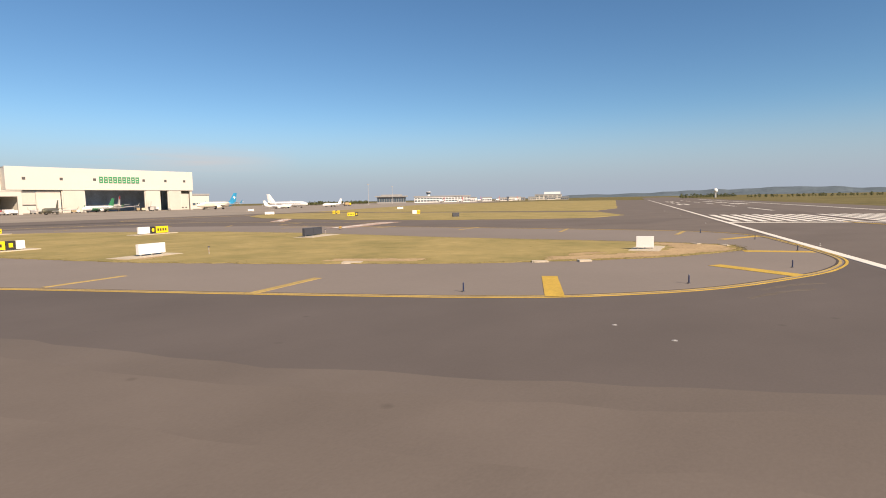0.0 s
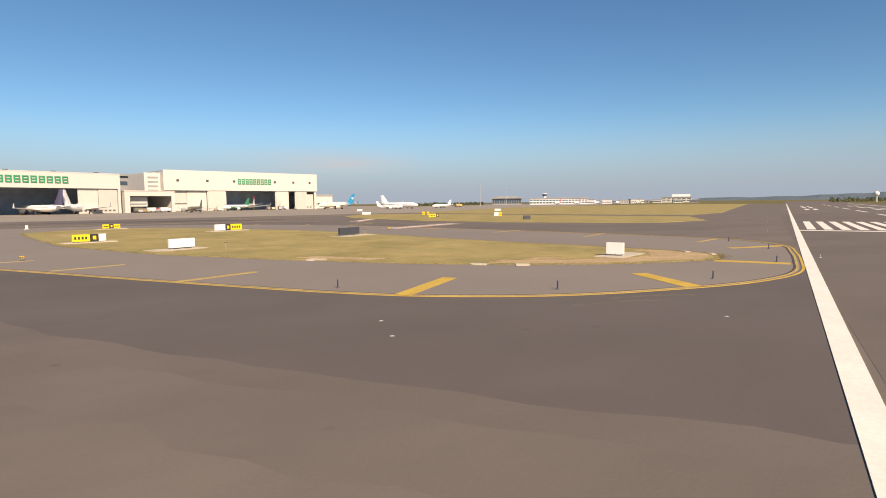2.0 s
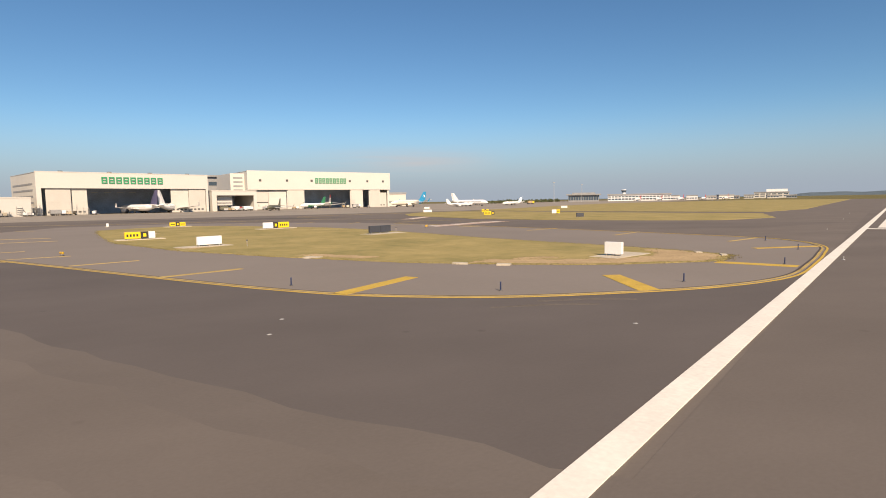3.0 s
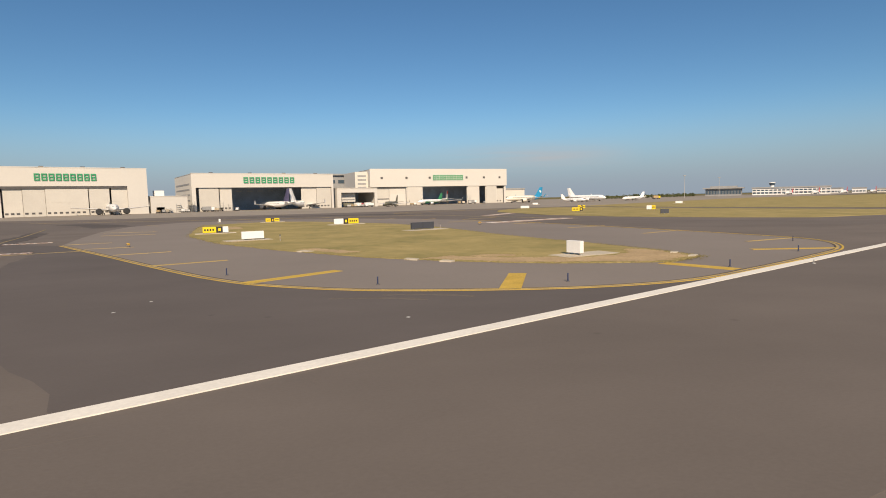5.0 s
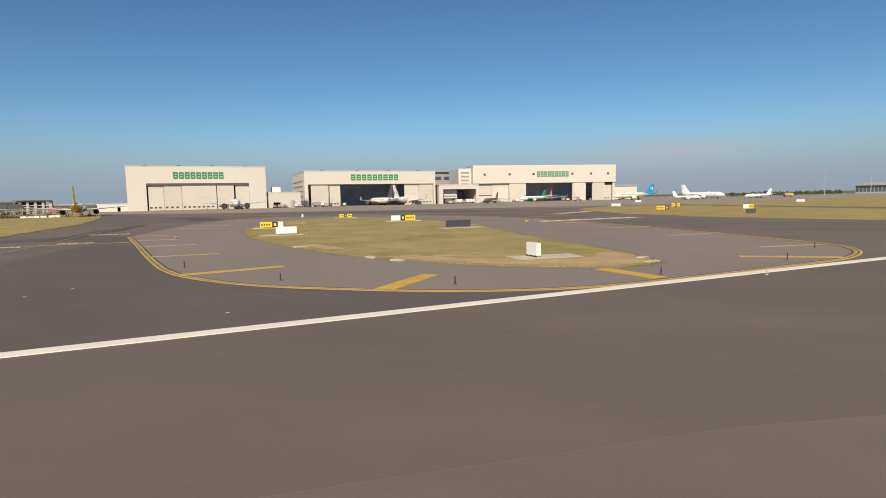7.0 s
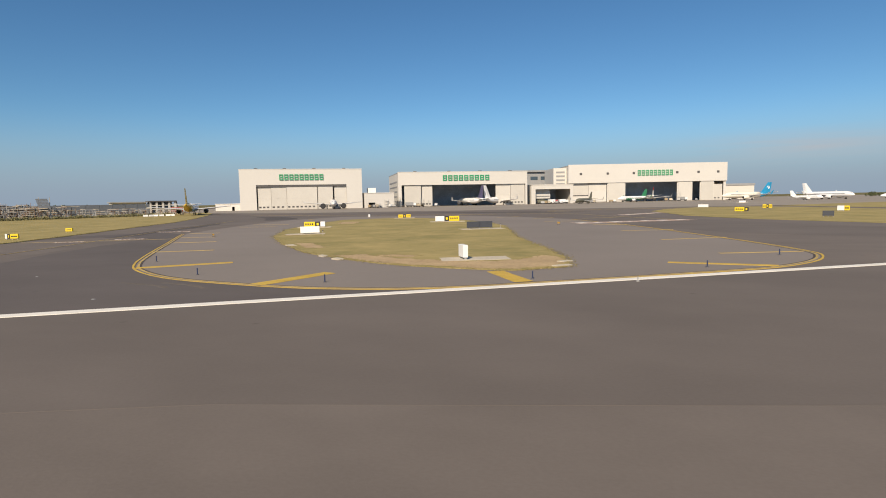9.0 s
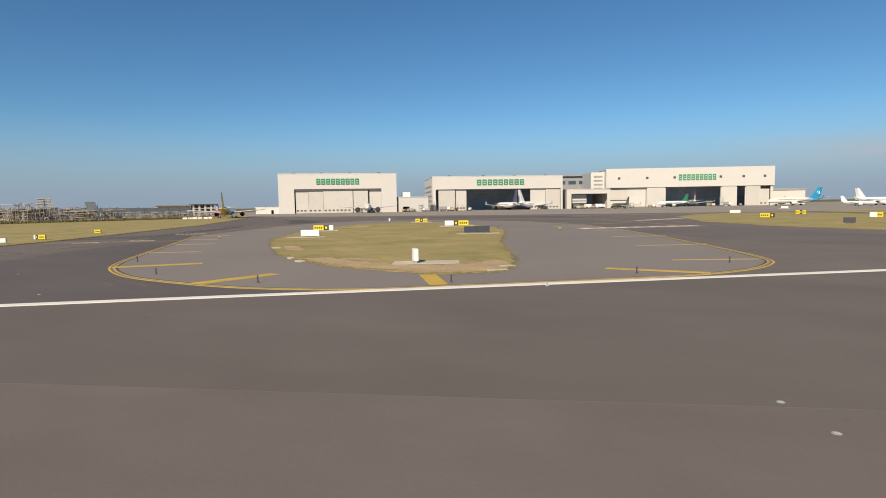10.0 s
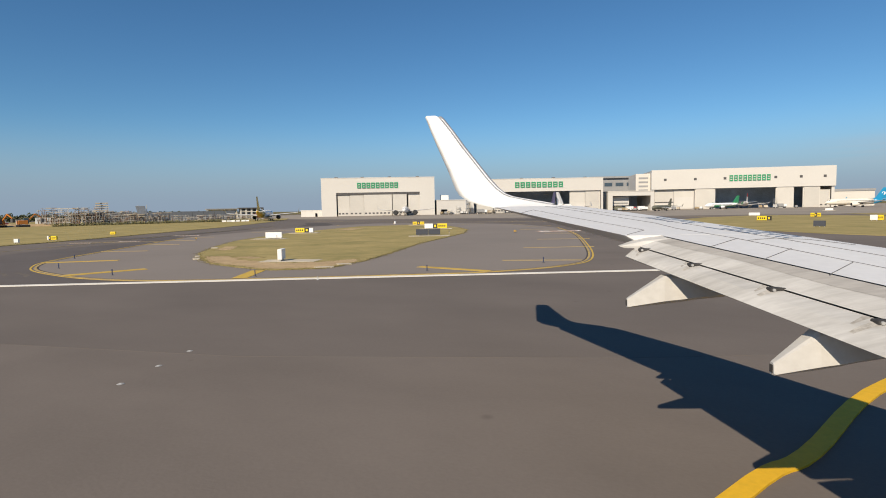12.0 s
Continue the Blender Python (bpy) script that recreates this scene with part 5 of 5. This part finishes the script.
def machine(x, y, turn, paint, label, name="excavator"):
    ob = thing(name, pose(x, y, 0.05, 0, 0, turn), label, "machine")
    for v in (-1.1, 1.1):
        part("track", bm_box(-1.8, 1.8, v - 0.3, v + 0.3, 0, 0.8, 0.2), RUBBER, ob)
    part("body", bm_box(-1.6, 1.3, -1.2, 1.2, 0.9, 2.3, 0.15), paint, ob)
    part("cab", bm_box(0.1, 1.5, -1.1, 0.0, 1.2, 3.0, 0.1), GLASS_DARK, ob)
    part("boom", bm_loft([[(1.2, -0.2 + 0.4 * a, 1.7 + 0.4 * b) for a, b in ((0, 0), (1, 0), (1, 1), (0, 1))], [(3.6, -0.2 + 0.4 * a, 4.2 + 0.5 * b) for a, b in ((0, 0), (1, 0), (1, 1), (0, 1))], [(5.6, -0.15 + 0.3 * a, 2.9 + 0.3 * b) for a, b in ((0, 0), (1, 0), (1, 1), (0, 1))]]), paint, ob)
    part("bucket", bm_box(5.2, 6.1, -0.5, 0.5, 1.6, 2.9, 0.1), DARK_TRIM, ob)


machine(-186, 92, 20, ORANGE, "orange excavator beside the scaffolds")
machine(-190, 84, 200, ORANGE, "orange excavator on bare ground")
machine(-181, 97, 80, ORANGE, "orange excavator parked before the scaffolds")
machine(-183, 88, 130, SIGN_YELLOW, "yellow excavator on bare ground")


def truck(x, y, turn, paint, box_paint, label):
    """A small service lorry."""
    ob = thing("service_truck", pose(x, y, 0.02, 0, 0, turn), label, "truck")
    part("chassis", bm_box(-3.2, 3.0, -1.0, 1.0, 0.55, 0.95, 0.05), DARK_TRIM, ob)
    part("cab", bm_box(1.5, 3.2, -1.1, 1.1, 0.9, 2.5, 0.15), paint, ob)
    part("windscreen", bm_box(3.12, 3.22, -0.95, 0.95, 1.6, 2.3), GLASS_DARK, ob)
    part("load_box", bm_box(-3.2, 1.3, -1.15, 1.15, 0.97, 2.9, 0.08), box_paint, ob)
    for u in (-2.2, 2.2):
        for v in (-0.95, 0.95):
            part("wheel", bm_tube((u, v - 0.15, 0.48), (u, v + 0.15, 0.48), 0.48, sides=14), RUBBER, ob)


for x, y, turn, p, q, label in ((-112, 318, 30, SIGN_WHITE, GREY_ROOF, "white service truck beside the open hangar"), (-39, 371, 25, OLIVE, OLIVE, "dark canvas-topped truck before the annex"), (-32.5, 374, 40, TAIL_RED, SIGN_WHITE, "red and white service truck before the annex"), (-26, 378, 30, SIGN_WHITE, SIGN_WHITE, "white service truck before the annex"), (52, 434, 20, SIGN_WHITE, GREY_ROOF, "pale service truck at the large hangar"), (-186, 208, 60, SIGN_WHITE, SIGN_WHITE, "white truck parked by the arcade shed"), (-178, 200, 60, SIGN_WHITE, TAIL_RED, "white truck with a red load by the arcade shed"), (205, 440, 10, SIGN_YELLOW, SOIL, "yellow service truck on the far apron")):
    truck(x, y, turn, p, q, label)


def dock(x, y, turn, h):
    """Steel maintenance steps."""
    ob = thing("maintenance_dock", pose(x, y, 0.02, 0, 0, turn), "steel maintenance steps on wheels", "steps", "maintenance steps")
    for u in (0, 2.2):
        for v in (0, 1.6):
            part("post", bm_tube((u, v, 0), (u, v, h), 0.07, sides=6), STEEL, ob)
    for k in range(1, 5):
        part("deck", bm_box(-0.1, 2.3, -0.1, 1.7, h * k / 5, h * k / 5 + 0.1), STEEL, ob)
    for k in range(7):
        part("tread", bm_box(2.3 + k * 0.35, 2.6 + k * 0.35, 0, 1.6, h * 0.8 - (k + 1) * h * 0.11, h * 0.8 - (k + 1) * h * 0.11 + 0.06), STEEL, ob)


dock(-107, 322, 28, 5.5)
dock(-103, 326, 28, 4.0)
dock(-75, 345, 28, 7.0)
dock(48, 428, 20, 6.5)
dock(-15, 402, 20, 3.5)
def cart(x, y, turn, w, h, paint, label):
    """A towed apron cart: deck, load, drawbar and wheels."""
    ob = thing("apron_cart", pose(x, y, 0.02, 0, 0, turn), label, "cart", "carts along the hangar fronts")
    part("deck", bm_box(-w / 2, w / 2, -0.7, 0.7, 0.45, 0.6, 0.03), DARK_TRIM, ob)
    part("load", bm_box(-w * 0.42, w * 0.4, -0.6, 0.6, 0.62, 0.62 + h, 0.06), paint, ob)
    part("drawbar", bm_tube((w / 2, 0, 0.5), (w / 2 + 0.9, 0, 0.3), 0.05, sides=6), STEEL, ob)
    for u in (-0.35 * w, 0.35 * w):
        for v in (-0.6, 0.6):
            part("wheel", bm_tube((u, v - 0.09, 0.26), (u, v + 0.09, 0.26), 0.26, sides=10), RUBBER, ob)


CARTS = ((SIGN_WHITE, "white apron cart by the hangar"), (PALE_BOARD, "apron cart with a pale wooden crate"), (GREY_ROOF, "grey equipment cart by the hangar"), (TIMBER, "apron cart with brown crates by the hangar"), (TUBE, "galvanised equipment cart by the hangar"))
for k in range(30):
    run, u = (((-133, 305), (-122, 317)), ((-118, 323), (-98, 334)), ((-16, 401), (14, 411)), ((36, 421), (78, 436)), ((-44, 368), (-24, 380)))[k % 5], random.random()
    px, py = run[0][0] + (run[1][0] - run[0][0]) * u, run[0][1] + (run[1][1] - run[0][1]) * u - random.uniform(1.5, 5.0)
    paint, words = CARTS[(k * 7) // 5 % 5]
    cart(px, py, random.uniform(-40, 70), random.uniform(1.8, 3.2), random.uniform(0.7, 1.9), paint, words)
for x, y, h in ((-126.5, 311, 5.0), (-123.5, 314, 4.4), (-130, 306, 2.6), (-121, 317, 6.2), (40, 424, 4.2), (-30, 376, 3.0)):
    dock(x, y, 28 + random.uniform(-20, 20), h)
def barrier(x, y, turn):
    """A water-filled road barrier: a sloped body with two feet."""
    ob = thing("road_barrier", pose(x, y, 0.02, 0, 0, turn), "white plastic road barrier at the apron edge", "barrier", "road barriers at the apron edge")
    part("body", bm_loft([[(u, -d, z), (u, d, z)] + [(u, d * 0.5, z + 0.35), (u, d * 0.35, z + 0.6), (u, -d * 0.35, z + 0.6), (u, -d * 0.5, z + 0.35)] for u, d, z in ((-0.75, 0.28, 0.1), (0.75, 0.28, 0.1))]), SIGN_WHITE, ob)
    for u in (-0.45, 0.45):
        part("foot", bm_box(u - 0.15, u + 0.15, -0.3, 0.3, 0, 0.1), DARK_TRIM, ob)
    return ob


first = barrier(-143.5, 149.5, 54)
for k in range(1, 6):
    copy_thing(first, pose(-143.5 + 1.0 * k + random.uniform(-0.3, 0.3), 149.5 + 1.4 * k + random.uniform(-0.2, 0.2), 0.02, 0, 0, 54 + random.uniform(-25, 25)))
ob, w = block("cargo_shed", (88, 525), (116, 533), 20, 11.5, WALL_SIDE, "long low beige shed behind the blue-tailed airliner", ((3, 5),), 0.5, 7)
for x, y in ((250, 480), (330, 560)):
    ob = thing("floodlight_mast", pose(x, y, 0), "slim grey floodlight mast", "mast", "apron floodlight masts")
    part("mast", bm_tube((0, 0, 0), (0, 0, 20), 0.28, 0.12, 8), STEEL, ob)
    part("lamp_head", bm_box(-1.2, 1.2, -0.3, 0.3, 19.6, 20.3, 0.1), GREY_ROOF, ob)

# ---- grass, soil and broken concrete on the island ----
def inside(x, y, poly):
    hit = False
    for (xa, ya), (xb, yb) in zip(poly, poly[1:] + poly[:1]):
        if (ya > y) != (yb > y) and x < (xb - xa) * (y - ya) / (yb - ya) + xa:
            hit = not hit
    return hit


def tufts(name, poly, n, label, near=None, size=0.16):
    """Clumps of dry blades scattered over a plot, denser along its rim."""
    bm = bmesh.new()
    xs, ys = [p[0] for p in poly], [p[1] for p in poly]
    made = 0
    while made < n:
        if random.random() < 0.7:
            i = random.randrange(len(poly))
            a, b = Vector(poly[i]), Vector(poly[(i + 1) % len(poly)])
            p = a.lerp(b, random.random()) + Vector((random.gauss(0, 0.25), random.gauss(0, 0.25)))
        else:
            p = Vector((random.uniform(min(xs), max(xs)), random.uniform(min(ys), max(ys))))
            if not inside(p.x, p.y, poly):
                continue
        if near and (p - Vector(near[0])).length > near[1]:
            continue
        made += 1
        h = size * random.uniform(0.4, 1.3)
        for _ in range(4):
            a = random.uniform(0, 6.28)
            d = Vector((math.cos(a), math.sin(a), 0)) * h * 0.5
            q = Vector((p.x, p.y, 0.04)) + d * random.uniform(0, 1)
            t = Vector((-d.y, d.x, 0)) * 0.35
            bm.faces.new([bm.verts.new(v) for v in (q - t, q + t, q + d * 0.8 + Vector((0, 0, h)))])
    tagged(new(name, mesh_from(bm, name, BLADES)), label, "grass", kind="stuff")


tufts("grass_tufts", ISLAND, 9000, "dry grass tufts along the island's ragged rim", size=0.055)
tufts("grass_tufts", VERGE, 3000, "dry grass tufts on the verge", ((-70, 70), 70), 0.08)
for k, pts in enumerate(([(-2.2, 34.4), (1.5, 31.9), (5, 30.3), (11, 29.2), (14, 31), (13.5, 35.5), (12.2, 37), (11.2, 34.4), (9.5, 32.7), (6, 32.6), (2.5, 33.8), (-0.5, 35.6)], [(-22, 56), (-20, 55), (-18, 57.5), (-21, 58)], [(1, 35), (3.4, 34.2), (4, 35.4), (2, 36)], [(-12, 44.4), (-8, 39.9), (-6.6, 40.2), (-10.5, 45)], [(-34, 92), (-30, 84), (-28, 86), (-31, 94)])):
    setting(f"soil_patch_{k + 1}", bm_slab(ragged(pts, 0.3, 0.4), 0.0, 0.066), SOIL, "bare sandy soil patch in the grass", "soil")
    tufts("grass_tufts", pts, 2600 if k == 0 else 500, "sparse dry tufts growing over bare soil", size=0.05)
for x, y, turn, w, d in ((-0.9, 32.6, -35, 0.8, 0.4), (-3.0, 34.2, -35, 0.9, 0.4), (-11, 42.2, -40, 1.2, 0.6), (14.0, 31.3, 50, 1.2, 0.4), (13.9, 33.4, 60, 0.9, 0.4)):
    ob = thing("concrete_slab", pose(x, y, 0.05, 2, 1, turn), "cracked pale concrete slab at the grass edge", "slab", "concrete slabs at the grass edge")
    part("slab", bm_slab(ragged([(-w / 2, -d / 2), (w / 2, -d / 2), (w / 2, d / 2), (-w / 2, d / 2)], 0.07, 0.3), -0.06, 0.05), PAD, ob)
for k, (x, y, turn, w, d) in enumerate(((8.2, 34.0, 24, 4.3, 2.0), (-19.6, 57.8, 28, 4.6, 2.3), (-0.6, 68.8, 31, 5.6, 2.2))):
    setting(f"pad_{k + 1}", (lambda b: (bmesh.ops.transform(b, matrix=pose(x, y, 0, 0, 0, turn), verts=b.verts[:]), b)[1])(bm_slab(ragged([(-w / 2, -d / 2), (w / 2, -d / 2), (w / 2, d / 2), (-w / 2, d / 2)], 0.06, 0.6), 0.0, 0.08)), PAD, "pale concrete pad set in the grass", "pad")

# pale tyre scuffs on the dark asphalt
SCUFF = surface("tyre_scuff", (0.150, 0.127, 0.106), 0.9, 0.25, (0.8, 6), spec=0.2)
for k, pts in enumerate(([(-6.5, 21.0), (-4.2, 20.7), (-2.6, 20.1)], [(-4.4, 21.5), (-2.2, 21.1), (-0.8, 20.4)])):
    setting(f"scuff_mark_{k + 1}", bm_stripe(smooth_curve(pts, 10), 0.22, 0.0, 0.010, 0, 0.6), SCUFF, "faint pale tyre scuff on asphalt", "ground marking")
